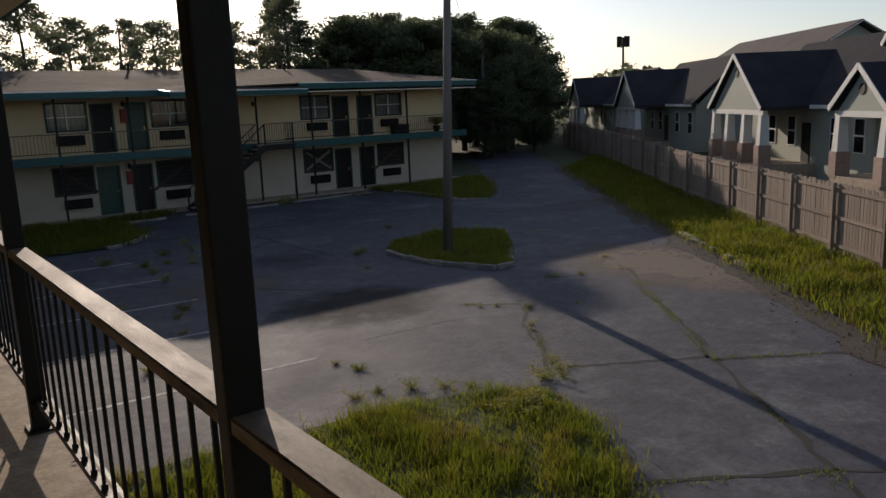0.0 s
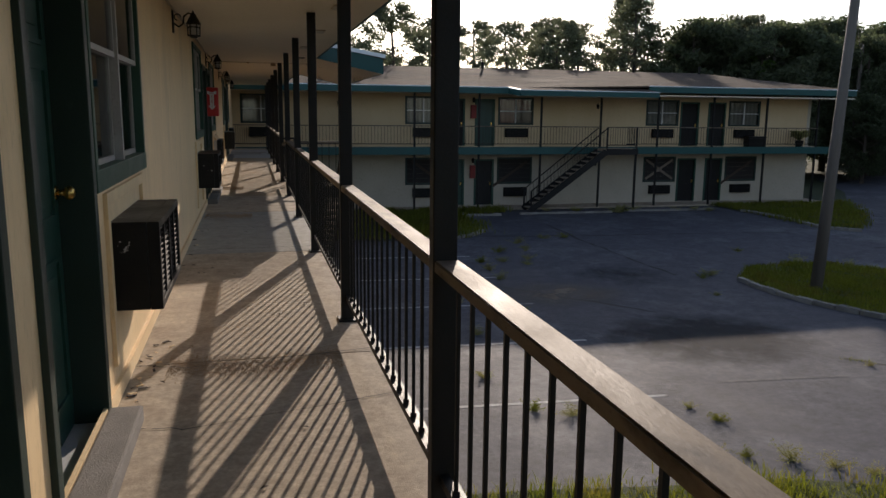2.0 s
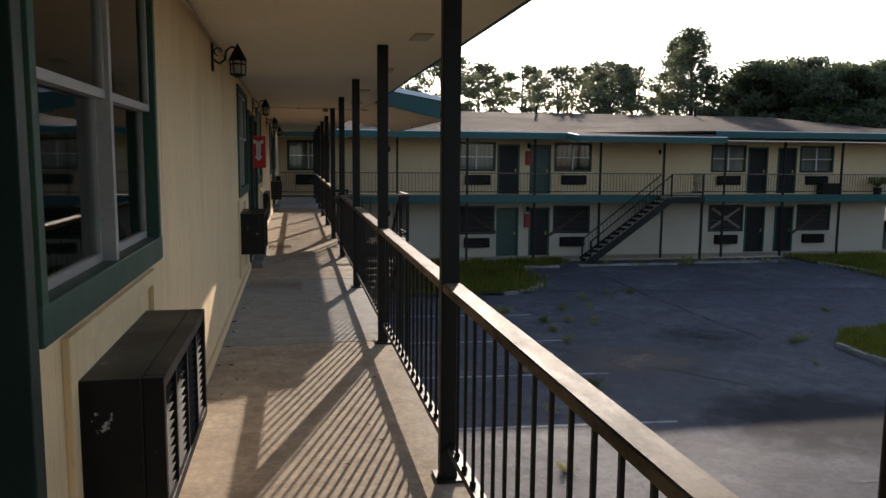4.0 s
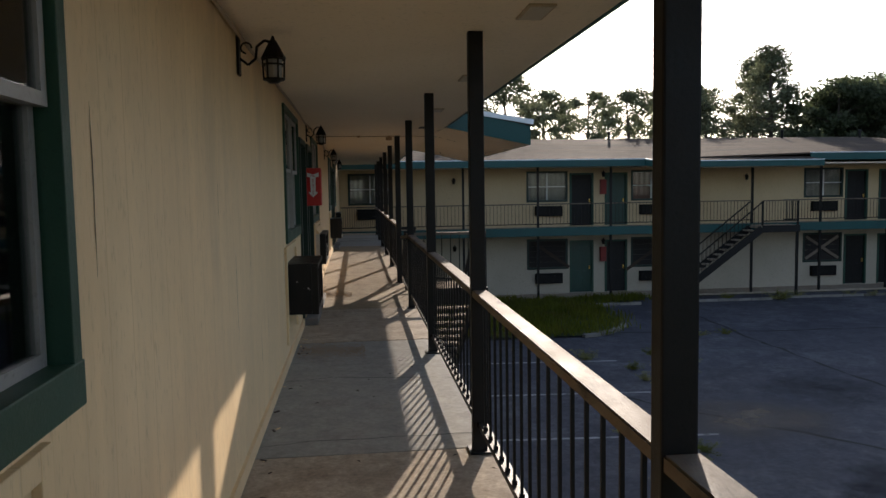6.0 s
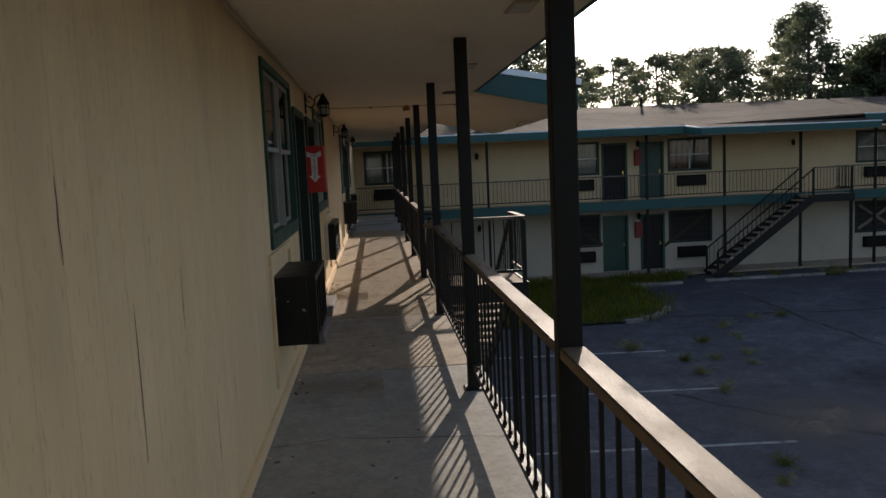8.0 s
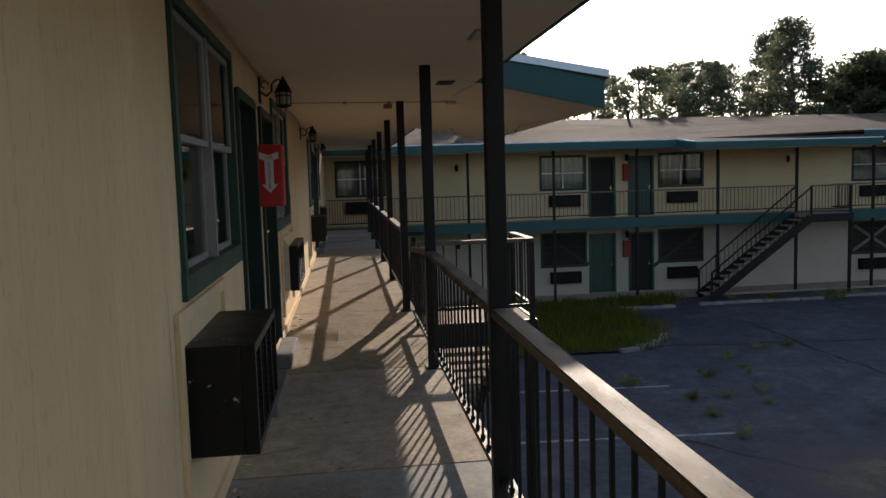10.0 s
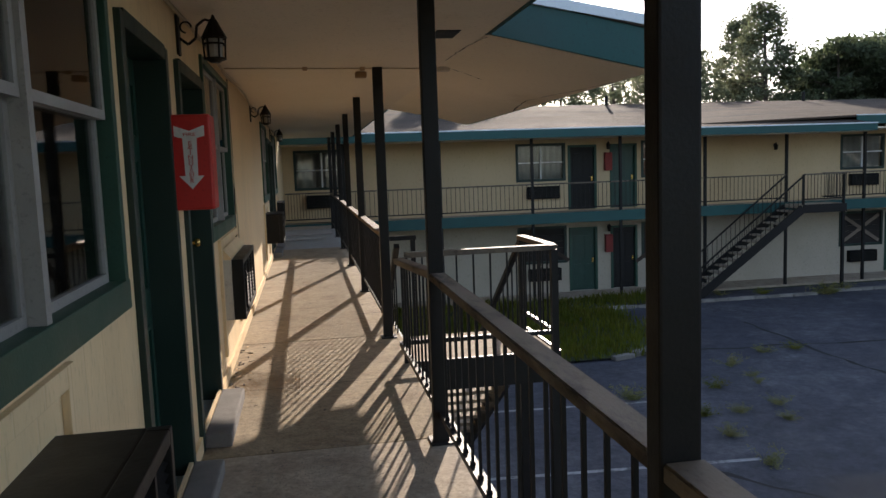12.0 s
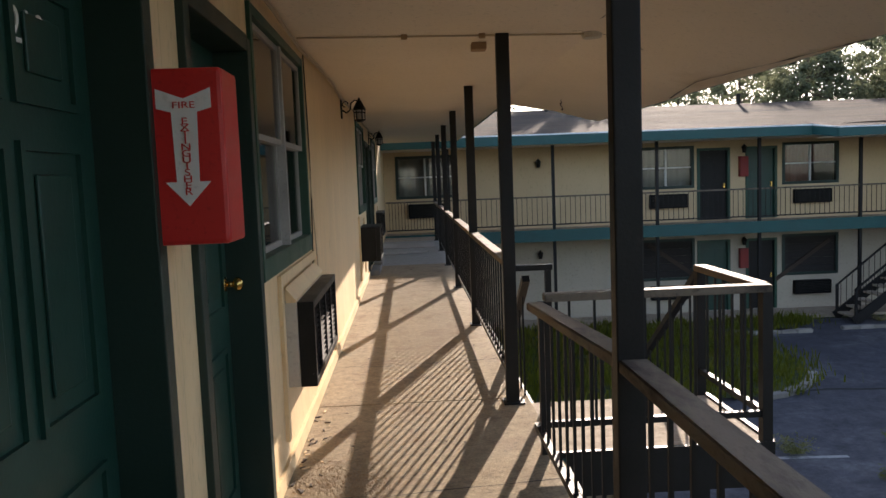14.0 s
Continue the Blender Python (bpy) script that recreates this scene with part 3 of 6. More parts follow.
prism(bm, [(EAVE + 0.031, CEIL - 0.004), (CAN_X - 0.001, CEIL - 0.26), (CAN_X - 0.001, CEIL + 0.045), (EAVE + 0.031, CEIL + 0.25), (EAVE - 0.3, CEIL + 0.3), (EAVE - 0.3, CEIL + 0.031)], 1, CAN_Y0 - 0.03, CAN_Y0)
structure("fascia_near", bm, TEAL, "faded teal fascia board of the near roof and stair canopy", "fascia")
bm = B()
bar(bm, (EAVE - 0.25, CAN_Y0 - 0.045, CEIL + 0.33), (CAN_X + 0.06, CAN_Y0 - 0.045, CEIL + 0.065), 0.03, 0.07)
bar(bm, (CAN_X + 0.045, CAN_Y0 - 0.06, CEIL + 0.065), (CAN_X + 0.045, CAN_Y1, CEIL + 0.065), 0.03, 0.06)
structure("drip_edge", bm, DRIP, "pale metal drip edge along the canopy", "drip edge")
structure("baseboard", box(B(), WALL, WALL + 0.02, Y0, Y1 - 0.01, 0.004, 0.09), CREAM, "rotten cream base board along the walkway wall", "baseboard")


# ---- posts and rails ----
def post_mesh(h):
    bm = box(B(), -0.048, 0.038, -0.031, 0.031, 0, h, 0.006)
    return bm


post_me = mesh_of("post", post_mesh(CEIL - 0.001), BLACK)
plate_me = mesh_of("base_plate", box(B(), -0.07, 0.07, -0.075, 0.075, 0.0, 0.012, 0.003), BLACK)
for y in POSTS:
    p = thing("porch_post", (POST_X, y, 0.0), "black painted square metal post standing on the walkway edge", "post", "walkway posts")
    part("shaft", post_me, BLACK, p)
    part("base_plate", plate_me, BLACK, p)

bm = B()
box(bm, -0.0065, 0.0065, -0.0065, 0.0065, 0.16, 0.935)
box(bm, -0.011, 0.011, -0.011, 0.011, 0.182, 0.205)
baluster_me = mesh_of("baluster", bm, BLACK)


def railing(at, length, rz, top=0.962, n=None, label="black metal railing with a worn flat top rail and square balusters", group="walkway railings", drop=0.0):
    """Rail from at along its local y. drop: how far its far end sags."""
    r = thing("railing", at, label, "railing", group, rz)
    bm = B()
    bar(bm, (0, 0, top - 0.022), (0, length, top - 0.022 - drop), 0.088, 0.042)
    bmesh.ops.bevel(bm, geom=bm.edges[:], offset=0.005, segments=2, affect="EDGES")
    part("top_rail", bm, RAIL, r, "worn dark flat top rail with sun sheen in its tan colour")
    part("bottom_rail", bar(B(), (0, 0, 0.165), (0, length, 0.165), 0.034, 0.034), BLACK, r)
    n = n or max(2, round(length / 0.158))
    for i in range(1, n):
        b = part("baluster", baluster_me, BLACK, r)
        b.location = (0, length * i / n, 0)
        b.scale = (1, 1, (top - 0.045 - drop * i / n) / 0.935)
    return r


LAND_Y0, LAND_Y1, LAND_X = 17.0, 17.95, 2.43
for a, b in zip(POSTS, POSTS[1:]):
    if a < LAND_Y0 < b:
        railing((POST_X, a + 0.032, 0), LAND_Y0 - a - 0.04, 0, drop=0.12)
    else:
        railing((POST_X, a + 0.032, 0), b - a - 0.064, 0)


# ---- doors, windows, air conditioners of the near building ----
def panel_door(w, h, number=""):
    """Door leaf with six raised panels, hung in its frame; local y along the wall, x outwards."""
    bm = box(B(), -0.045, 0, 0.0, w, 0, h)
    leaf = bm
    for row, (z0, z1) in enumerate(((0.18, 0.78), (0.98, 1.58), (1.70, 1.93))):
        for y0, y1 in ((0.11, w / 2 - 0.045), (w / 2 + 0.045, w - 0.11)):
            box(bm, 0, 0.012, y0 - 0.02, y0, z0 - 0.02, z1 + 0.02)
            box(bm, 0, 0.012, y1, y1 + 0.02, z0 - 0.02, z1 + 0.02)
            box(bm, 0, 0.012, y0, y1, z0 - 0.02, z0)
            box(bm, 0, 0.012, y0, y1, z1, z1 + 0.02)
            box(bm, 0, 0.008, y0 + 0.05, y1 - 0.05, z0 + 0.05, z1 - 0.05, 0.006)
    return leaf


def knob_mesh():
    bm = B()
    rod(bm, (0, 0, 0), (0.012, 0, 0), 0.034, 0.03, 14)
    rod(bm, (0.012, 0, 0), (0.045, 0, 0), 0.012, 0.012, 10)
    bmesh.ops.create_uvsphere(bm, u_segments=14, v_segments=10, radius=0.031, matrix=Matrix.Translation((0.062, 0, 0)) @ Matrix.Diagonal((0.75, 1, 1, 1)))
    return bm


def text_mesh(name, body, size, mat, m, thick=0.0015):
    cu = bpy.data.curves.new(name, "FONT")
    cu.body, cu.size, cu.align_x, cu.align_y, cu.extrude = body, size, "CENTER", "CENTER", thick
    tmp = bpy.data.objects.new(name, cu)
    me = bpy.data.meshes.new_from_object(tmp)
    bpy.data.objects.remove(tmp)
    bpy.data.curves.remove(cu)
    me.transform(m)
    me.materials.append(mat)
    return me


TO_WALL = Matrix(((0, 0, 1, 0), (1, 0, 0, 0), (0, 1, 0, 0), (0, 0, 0, 1)))     # text x -> +y, up -> z, facing +x


def door(u0, u1, hinge_far, number=""):
    w, h = u1 - u0 - 0.02, 2.06
    d = thing("door", (WALL - 0.125, u0 + 0.01, 0.03), "dark green panelled motel door with a brass knob, closed", "door", "motel doors")
    part("leaf", panel_door(w, h), GREEN, d)
    bm = B()
    box(bm, -0.03, 0.150, -0.070, -0.003, -0.03, h + 0.06, 0.004)
    box(bm, -0.03, 0.150, w + 0.003, w + 0.070, -0.03, h + 0.06, 0.004)
    box(bm, -0.03, 0.149, -0.0029, w + 0.0029, h + 0.003, h + 0.073, 0.004)
    part("door_frame", bm, FRAME, d, "blackish green painted wooden door frame")
    ky = w - 0.07 if hinge_far else 0.07
    if hinge_far:
        k = part("knob", knob_mesh(), BRASS, d, "worn brass door knob", True)
        k.location = (0.002, ky, 1.07)
    part("threshold", box(B(), -0.05, 0.145, 0, w, -0.028, -0.004), DRIP, d, "pale metal threshold")
    if number:
        part("room_number", text_mesh("room_number", number, 0.11, WHITE, Matrix.Translation((0.006, w / 2 + 0.11, 1.84)) @ TO_WALL), WHITE, d, "white painted room number")
    s = thing("door_step", (WALL, u0 - 0.02, 0), "worn grey concrete door step on the walkway", "step", "door steps")
    part("block", box(B(), 0.022, 0.17, 0, u1 - u0 + 0.04, 0.003, 0.085, 0.012), STEP, s)


def window(u0, u1, curtain):
    w, z0, z1 = u1 - u0, SILL, HEAD
    h = z1 - z0
    d = thing("window", (WALL, u0, z0), "twin sash window with green trim, grey sashes and drawn dusty curtains", "window", "motel windows")
    bm = B()
    t = 0.05
    box(bm, -0.10, 0.02, -t * 0.5, t * 0.5, -t * 0.5, h + t * 0.5, 0.003)
    box(bm, -0.10, 0.02, w - t * 0.5, w + t * 0.5, -t * 0.5, h + t * 0.5, 0.003)
    box(bm, -0.10, 0.019, t * 0.5, w - t * 0.5, h - t * 0.5, h + t * 0.5, 0.003)
    part("window_frame", bm, TRIM, d, "green painted outer window frame")
    part("window_sill", box(B(), -0.10, 0.022, -0.035, w + 0.035, -0.07, 0.034, 0.005), TRIM, d, "green painted window sill")
    for i, (a, b) in enumerate(((0.035, w / 2 - 0.02), (w / 2 + 0.02, w - 0.035))):
        for j, (c, e) in enumerate(((0.035, h * 0.53), (h * 0.53 - 0.03, h - 0.035))):
            x = -0.045 if j == 0 else -0.015
            bm = B()
            f = 0.030
            box(bm, x - 0.012, x + 0.012, a, a + f, c, e)
            box(bm, x - 0.012, x + 0.012, b - f, b, c, e)
            box(bm, x - 0.012, x + 0.0119, a + f, b - f, c, c + f)
            box(bm, x - 0.012, x + 0.0119, a + f, b - f, e - f, e)
            s = part("sash", bm, SASH, d, "weathered grey aluminium sash")
            g = part("pane", box(B(), x - 0.002, x + 0.002, a + f, b - f, c + f, e - f), GLASS, s, "dusty window glass")
            g.visible_shadow = False
    part("mullion", box(B(), -0.06, 0.012, w / 2 - 0.0199, w / 2 + 0.0199, 0.035, h - 0.035), SASH, d)
    # hanging curtain in soft folds
    bm = B()
    prev = None
    cuts = curtain
    n = 90
    for i in range(n + 1):
        y = 0.03 + (w - 0.06) * i / n
        x = -0.125 + 0.022 * math.sin(i * 0.9) + 0.01 * math.sin(i * 0.37)
        gap = any(a < i / n < b for a, b in cuts)
        row = None if gap else [bm.verts.new((x, y, 0.0)), bm.verts.new((x, y, h))]
        if prev and row:
            bm.faces.new((prev[0], row[0], row[1], prev[1]))
        prev = row
    part("curtain", bm, CURTAIN, d, "pale dusty curtain behind the glass", True)


def air_conditioner(u0, w, z0, pale, depth=0.27):
    h = 0.46
    d = thing("air_conditioner", (WALL, u0, z0), "black wall air conditioner with a slatted grille and peeling paint" if not pale else
              "beige sleeved wall air conditioner with a black grille front", "air conditioner", "air conditioners")
    body = AC_PALE if pale else AC_BLACK
    part("casing", box(B(), -0.1, depth - 0.06 if not pale else depth * 0.45, 0, w, 0, h, 0.008), body, d)
    x0 = depth - 0.0599 if not pale else depth * 0.45 + 0.001
    bm = B()
    box(bm, x0, depth, 0, 0.035, 0, h, 0.004)
    box(bm, x0, depth, w - 0.035, w, 0, h, 0.004)
    box(bm, x0, depth, 0.0351, w - 0.0351, 0, 0.04, 0.004)
    box(bm, x0, depth, 0.0351, w - 0.0351, h - 0.04, h, 0.004)
    for k in range(1, 4):
        box(bm, x0 + 0.01, depth - 0.004, w * k / 4 - 0.01, w * k / 4 + 0.01, 0.0401, h - 0.0401)
    part("grille_frame", bm, AC_BLACK, d, "chipped black grille frame")
    sl = mesh_of("slat", bar(B(), (depth - 0.025, 0.0351, 0), (depth - 0.025, w - 0.0351, 0), 0.03, 0.006, (0.5, 0, 1)), AC_GRILLE)
    for k in range(13):
        s = part("slat", sl, AC_GRILLE, d)
        s.location = (0, 0, 0.055 + k * (h - 0.11) / 12)
    # added black plate keeps the gaps between slats as dark as shade
    part("core", box(B(), x0 - 0.004, depth - 0.048, 0.036, w - 0.036, 0.041, h - 0.041), AC_GRILLE, d, "flat black plate behind the grille, standing in for shade")
    # wooden surround left from an older unit
    bm = B()
    box(bm, 0, 0.022, -0.14, -0.08, -0.25, h + 0.16, 0.003)
    box(bm, 0, 0.022, w + 0.06, w + 0.12, -0.25, h + 0.16, 0.003)
    box(bm, 0, 0.0219, -0.0799, w + 0.0599, h + 0.10, h + 0.16, 0.003)
    part("surround", bm, CREAM, d, "cream painted wooden surround")
    if pale:
        hood = prism(B(), [(0.0221, h + 0.085), (0.075, h + 0.02), (0.075, h + 0.005), (0.0221, h + 0.005)], 1, -0.05, w + 0.03)
        part("hood_board", hood, CREAM, d, "cream painted sloping board over the unit")


for i, u in enumerate(UNITS):
    for j, (kind, a, b) in enumerate(openings(u)):
        if kind == "window":
            window(a, b, [(0.16, 0.46), (0.62, 0.93)] if j == 0 else [(0.42, 0.47)])
            off = -0.07 if j == 0 else (0.31 if i < 2 else 0.52)
            air_conditioner(a + off, 0.89 if j == 0 else (1.05 if i < 2 else 1.20), 0.435, pale=(j == 3 and i == 2), depth=0.28 if j == 0 else (0.235 if i < 2 else 0.16))
        else:
            door(a, b, j == 2, "210" if (i == 2 and j == 1) else "")


# ---- wall lanterns ----
def lantern(y):
    d = thing("wall_lantern", (WALL, y, 2.305), "black iron lantern on a scrolled bracket under the soffit", "lantern", "wall lanterns")
    part("back_plate", box(B(), 0, 0.018, -0.05, 0.05, -0.13, 0.13, 0.008), IRON, d)
    bm = B()
    pts = [(0.018, -0.02), (0.07, -0.06), (0.12, -0.02), (0.13, 0.06), (0.18, 0.10), (0.235, 0.085)]
    for p, q in zip(pts, pts[1:]):
        rod(bm, (p[0], 0, p[1]), (q[0], 0, q[1]), 0.009, 0.009, 8)
    for p, q in zip(*(lambda c: (c, c[1:]))([(0.06 + 0.035 * math.cos(a / 3), 0, 0.05 + 0.035 * math.sin(a / 3)) for a in range(15)])):
        rod(bm, p, q, 0.006, 0.006, 6)
    part("bracket", bm, IRON, d)
    bm = B()
    rod(bm, (0.235, 0, -0.02), (0.235, 0, 0.10), 0.085, 0.022, 12)
    rod(bm, (0.235, 0, 0.10), (0.235, 0, 0.13), 0.018, 0.006, 8)
    part("cap", bm, IRON, d)
    bm = B()
    for k in range(6):
        a = k * math.pi / 3
        rod(bm, (0.235 + 0.066 * math.cos(a), 0.066 * math.sin(a), -0.155), (0.235 + 0.072 * math.cos(a), 0.072 * math.sin(a), -0.02), 0.006, 0.006, 6)
    for z in (-0.155, -0.06, -0.022):
        ring = [(0.235 + 0.068 * math.cos(a * math.pi / 6), 0.068 * math.sin(a * math.pi / 6), z) for a in range(13)]
        for p, q in zip(ring, ring[1:]):
            rod(bm, p, q, 0.007, 0.007, 6)
    rod(bm, (0.235, 0, -0.18), (0.235, 0, -0.155), 0.03, 0.066, 12)
    part("cage", bm, IRON, d)
    bm = B()
    rod(bm, (0.235, 0, -0.153), (0.235, 0, -0.024), 0.052, 0.056, 12)
    part("lantern_glass", bm, SASH, d, "cloudy lantern glass")
    d.scale = (0.84, 0.84, 0.84)


for y in (4.2, 9.70, 15.58, 21.30, 26.9):
    lantern(y)

# ---- fire extinguisher box ----
ex = thing("extinguisher_box", (WALL, 15.045, 1.365), "faded red fire extinguisher box with white arrow label on the wall", "extinguisher box")
bm = box(B(), 0.002, 0.206, 0, 0.19, 0, 0.47, 0.012)
part("box", bm, RED, ex)

# ---- cracks and stains of the near wall and walkway ----
rnd = random.Random(19)
for i in range(20):
    y, z, l = rnd.uniform(2.0, 22.0), rnd.uniform(0.15, 1.5), rnd.uniform(0.10, 0.55)
    if any(a - 0.2 < y < b + 0.2 for u in UNITS for k, a, b in openings(u)):
        continue
    bm = B()
    prev = None
    off = 0.0
    for k in range(9):
        off += rnd.uniform(-0.004, 0.004)
        w = 0.0012 + 0.0022 * math.sin(math.pi * k / 8) * rnd.uniform(0.5, 1.2)
        row = [bm.verts.new((WALL + 0.0015, y + off + s * w, z + l * k / 8)) for s in (-1, 1)]
        if prev:
            bm.faces.new((prev[0], row[0], row[1], prev[1]))
        prev = row
    structure("wall_crack", bm, BOARD, "thin dark vertical split in the painted siding", "crack")


def grit(name, x0, x1, y0, y1, count, seed, mat, label):
    """Loose grit: tiny wedges thickest towards the middle of the patch."""
    rnd = random.Random(seed)
    vs, fs = [], []
    for i in range(count):
        x = x0 + (x1 - x0) * rnd.random()
        y = (y0 + y1) / 2 + (y1 - y0) * 0.22 * rnd.gauss(0, 1) + 0.05 * math.sin(x * 7 + seed)
        s = rnd.uniform(0.0016, 0.0042)
        a = rnd.uniform(0, 6.283)
        k = len(vs)
        vs += [(x + s * math.cos(a + t), y + s * math.sin(a + t), 0.0) for t in (0, 2.1, 4.2)] + [(x, y, s * 0.9)]
        fs += [(k, k + 1, k + 3), (k + 1, k + 2, k + 3), (k + 2, k, k + 3)]
    ob = tagged(new(name, soup(name, vs, fs, mat)), label, "grit", kind="stuff")
    ob.location.z = 0.001


grit("grit", WALL + 0.2, 1.0, 5.75, 6.25, 6500, 1, RUST, "band of rusty loose grit across the walkway")
grit("grit", WALL + 0.05, 0.5, 12.3, 13.1, 4000, 2, RUST, "rusty stain and grit by the wall")
grit("grit", WALL + 0.05, 0.35, 16.3, 17.2, 5000, 3, RUST, "rusty grit by the rotten wall foot")
grit("grit", WALL + 0.3, 1.05, 14.6, 15.4, 2500, 4, STEP, "dark grit along a slab joint")


def floor_crack(pts, seed):
    rnd = random.Random(seed)
    bm = B()
    prev = None
    for (x0, y0), (x1, y1) in zip(pts, pts[1:]):
        for k in range(7):
            f = k / 6
            w = rnd.uniform(0.0015, 0.005)
            x, y = x0 + (x1 - x0) * f + rnd.uniform(-0.008, 0.008), y0 + (y1 - y0) * f + rnd.uniform(-0.012, 0.012)
            row = [bm.verts.new((x, y - w, 0.0032)), bm.verts.new((x, y + w, 0.0032))]
            if prev:
                bm.faces.new((prev[0], row[0], row[1], prev[1]))
            prev = row
    structure("floor_crack", bm, CRACK, "thin dark crack across the walkway concrete", "crack")


for i, y in enumerate((2.9, 5.2, 6.1, 8.3, 9.9, 11.5, 13.4, 16.6, 19.2, 21.0)):
    x = rnd.uniform(0.1, 0.5)
    floor_crack([(WALL + 0.03, y), (x, y + rnd.uniform(-0.1, 0.1)), (EDGE - 0.03, y + rnd.uniform(-0.2, 0.2))][: 3 if i % 3 else 2], i)


def stain(x0, x1, y0, y1, z, mat, label):
    bm = B()
    bm.faces.new([bm.verts.new(p) for p in ((x0, y0, z), (x1, y0, z), (x1, y1, z), (x0, y1, z))])
    structure("floor_stain", bm, mat, label, "stain")


for x0, x1, y0, y1, m in ((-0.18, 0.75, 12.4, 13.6, RUST_STAIN), (-0.18, 0.5, 16.2, 17.7, RUST_STAIN), (-0.15, 1.0, 5.5, 6.5, RUST_STAIN), (0.0, 0.9, 13.2, 15.2, DAMP_STAIN),
                          (-0.1, 1.15, 7.1, 9.7, DAMP_STAIN), (-0.1, 1.1, 9.9, 12.4, DAMP_STAIN), (0.6, 1.2, 8.2, 12.3, PALE_STAIN), (0.55, 1.2, 3.0, 6.8, PALE_STAIN), (0.5, 1.2, 14.2, 17.6, PALE_STAIN),
                          (0.1, 0.9, 18.5, 20.5, PALE_STAIN), (0.0, 0.9, 2.2, 4.4, DAMP_STAIN), (-0.15, 0.6, 19.5, 21.5, RUST_STAIN)):
    stain(x0, x1, y0, y1, 0.006, m, {"rust_stain": "orange rust stain on the walkway concrete", "damp_grey_stain": "grey damp stain on the walkway concrete"}.get(m.name, "pale scoured patch on the walkway concrete"))
for k, (x, y, w, d, m) in enumerate(((31.0, 32.0, 5.0, 4.0, DUST_STAIN), (25.0, 24.0, 6.0, 5.0, DUST_STAIN), (18.0, 12.0, 3.5, 6.0, DUST_STAIN), (13.0, 9.0, 4.0, 4.0, DUST_STAIN), (9.5, 15.0, 3.0, 2.5, OIL_STAIN),
                                     (10.5, 22.5, 3.0, 4.0, OIL_STAIN), (6.5, 14.0, 2.5, 3.0, DUST_STAIN), (12.0, 27.0, 4.0, 3.0, DUST_STAIN), (17.0, 8.5, 2.0, 3.0, OIL_STAIN), (8.0, 20.0, 3.0, 3.0, DUST_STAIN))):
    bm = B()
    n = 8
    rows = [[bm.verts.new((x - w + 2 * w * i / n, y - d + 2 * d * j / n, gz(y - d + 2 * d * j / n) + 0.003 + 0.0004 * k)) for i in range(n + 1)] for j in range(n + 1)]
    for a, b in zip(rows, rows[1:]):
        for i in range(n):
            bm.faces.new((a[i], a[i + 1], b[i + 1], b[i]))
    structure("pavement_stain", bm, m, "pale dust and dark oil stains on the old asphalt", "stain")
# arrow label on the box's near face
def arrow(u, v):
    bm = B()
    pts = [(-0.030, -0.08), (-0.060, -0.08), (0, -0.17), (0.060, -0.08), (0.030, -0.08), (0.034, 0.175), (0.072, 0.19), (0.072, 0.262), (0, 0.225), (-0.072, 0.262), (-0.072, 0.19), (-0.034, 0.175)]
    f = [bm.verts.new((x + u, y + v, 0)) for x, y in pts]
    g = [bm.verts.new((x + u, y + v, 0.0015)) for x, y in pts]
    bm.faces.new(f)
    bm.faces.new(g)
    for i in range(len(f)):
        k = (i + 1) % len(f)
        bm.faces.new((f[i], f[k], g[k], g[i]))
    return bm


NEAR_FACE = Matrix(((1.0, 0, 0, 0.104), (0, 0, -1, 0.0), (0, 0.72, 0, 0.065), (0, 0, 0, 1)))   # label x -> +x, up -> z, facing -y
bm = arrow(0, 0.225)
bmesh.ops.transform(bm, matrix=NEAR_FACE, verts=bm.verts)
lab = part("arrow_label", bm, WHITE, ex, "white arrow label")
part("lettering", text_mesh("lettering", "FIRE", 0.034, RED_INK, NEAR_FACE @ Matrix.Translation((0, 0.425, 0.003))), RED_INK, lab, "red lettering")
for i, ch in enumerate("EXTINGUISHER"):
    part("letter", text_mesh("letter", ch, 0.036, RED_INK, NEAR_FACE @ Matrix.Translation((0, 0.366 - i * 0.0235, 0.003))), RED_INK, lab)

# loose cable hanging beside the window
cab = thing("loose_cable", (WALL, UNITS[2] + 5.80, 0.0), "thin loose tan cable hanging down beside the window", "cable")
bm = B()
pts = [Vector((0.012, 0.02, 2.36)), Vector((0.014, 0.04, 1.95)), Vector((0.016, 0.07, 1.60)), Vector((0.016, 0.15, 1.30)), Vector((0.016, 0.24, 1.05)), Vector((0.014, 0.30, 0.80)), Vector((0.012, 0.33, 0.55))]
tube(bm, pts, 0.005)
part("wire", bm, CONDUIT, cab)

# ---- near stair and landing ----
stair_bar = mesh_of("baluster", box(B(), -0.0065, 0.0065, -0.0065, 0.0065, 0.0, 0.86), BLACK)


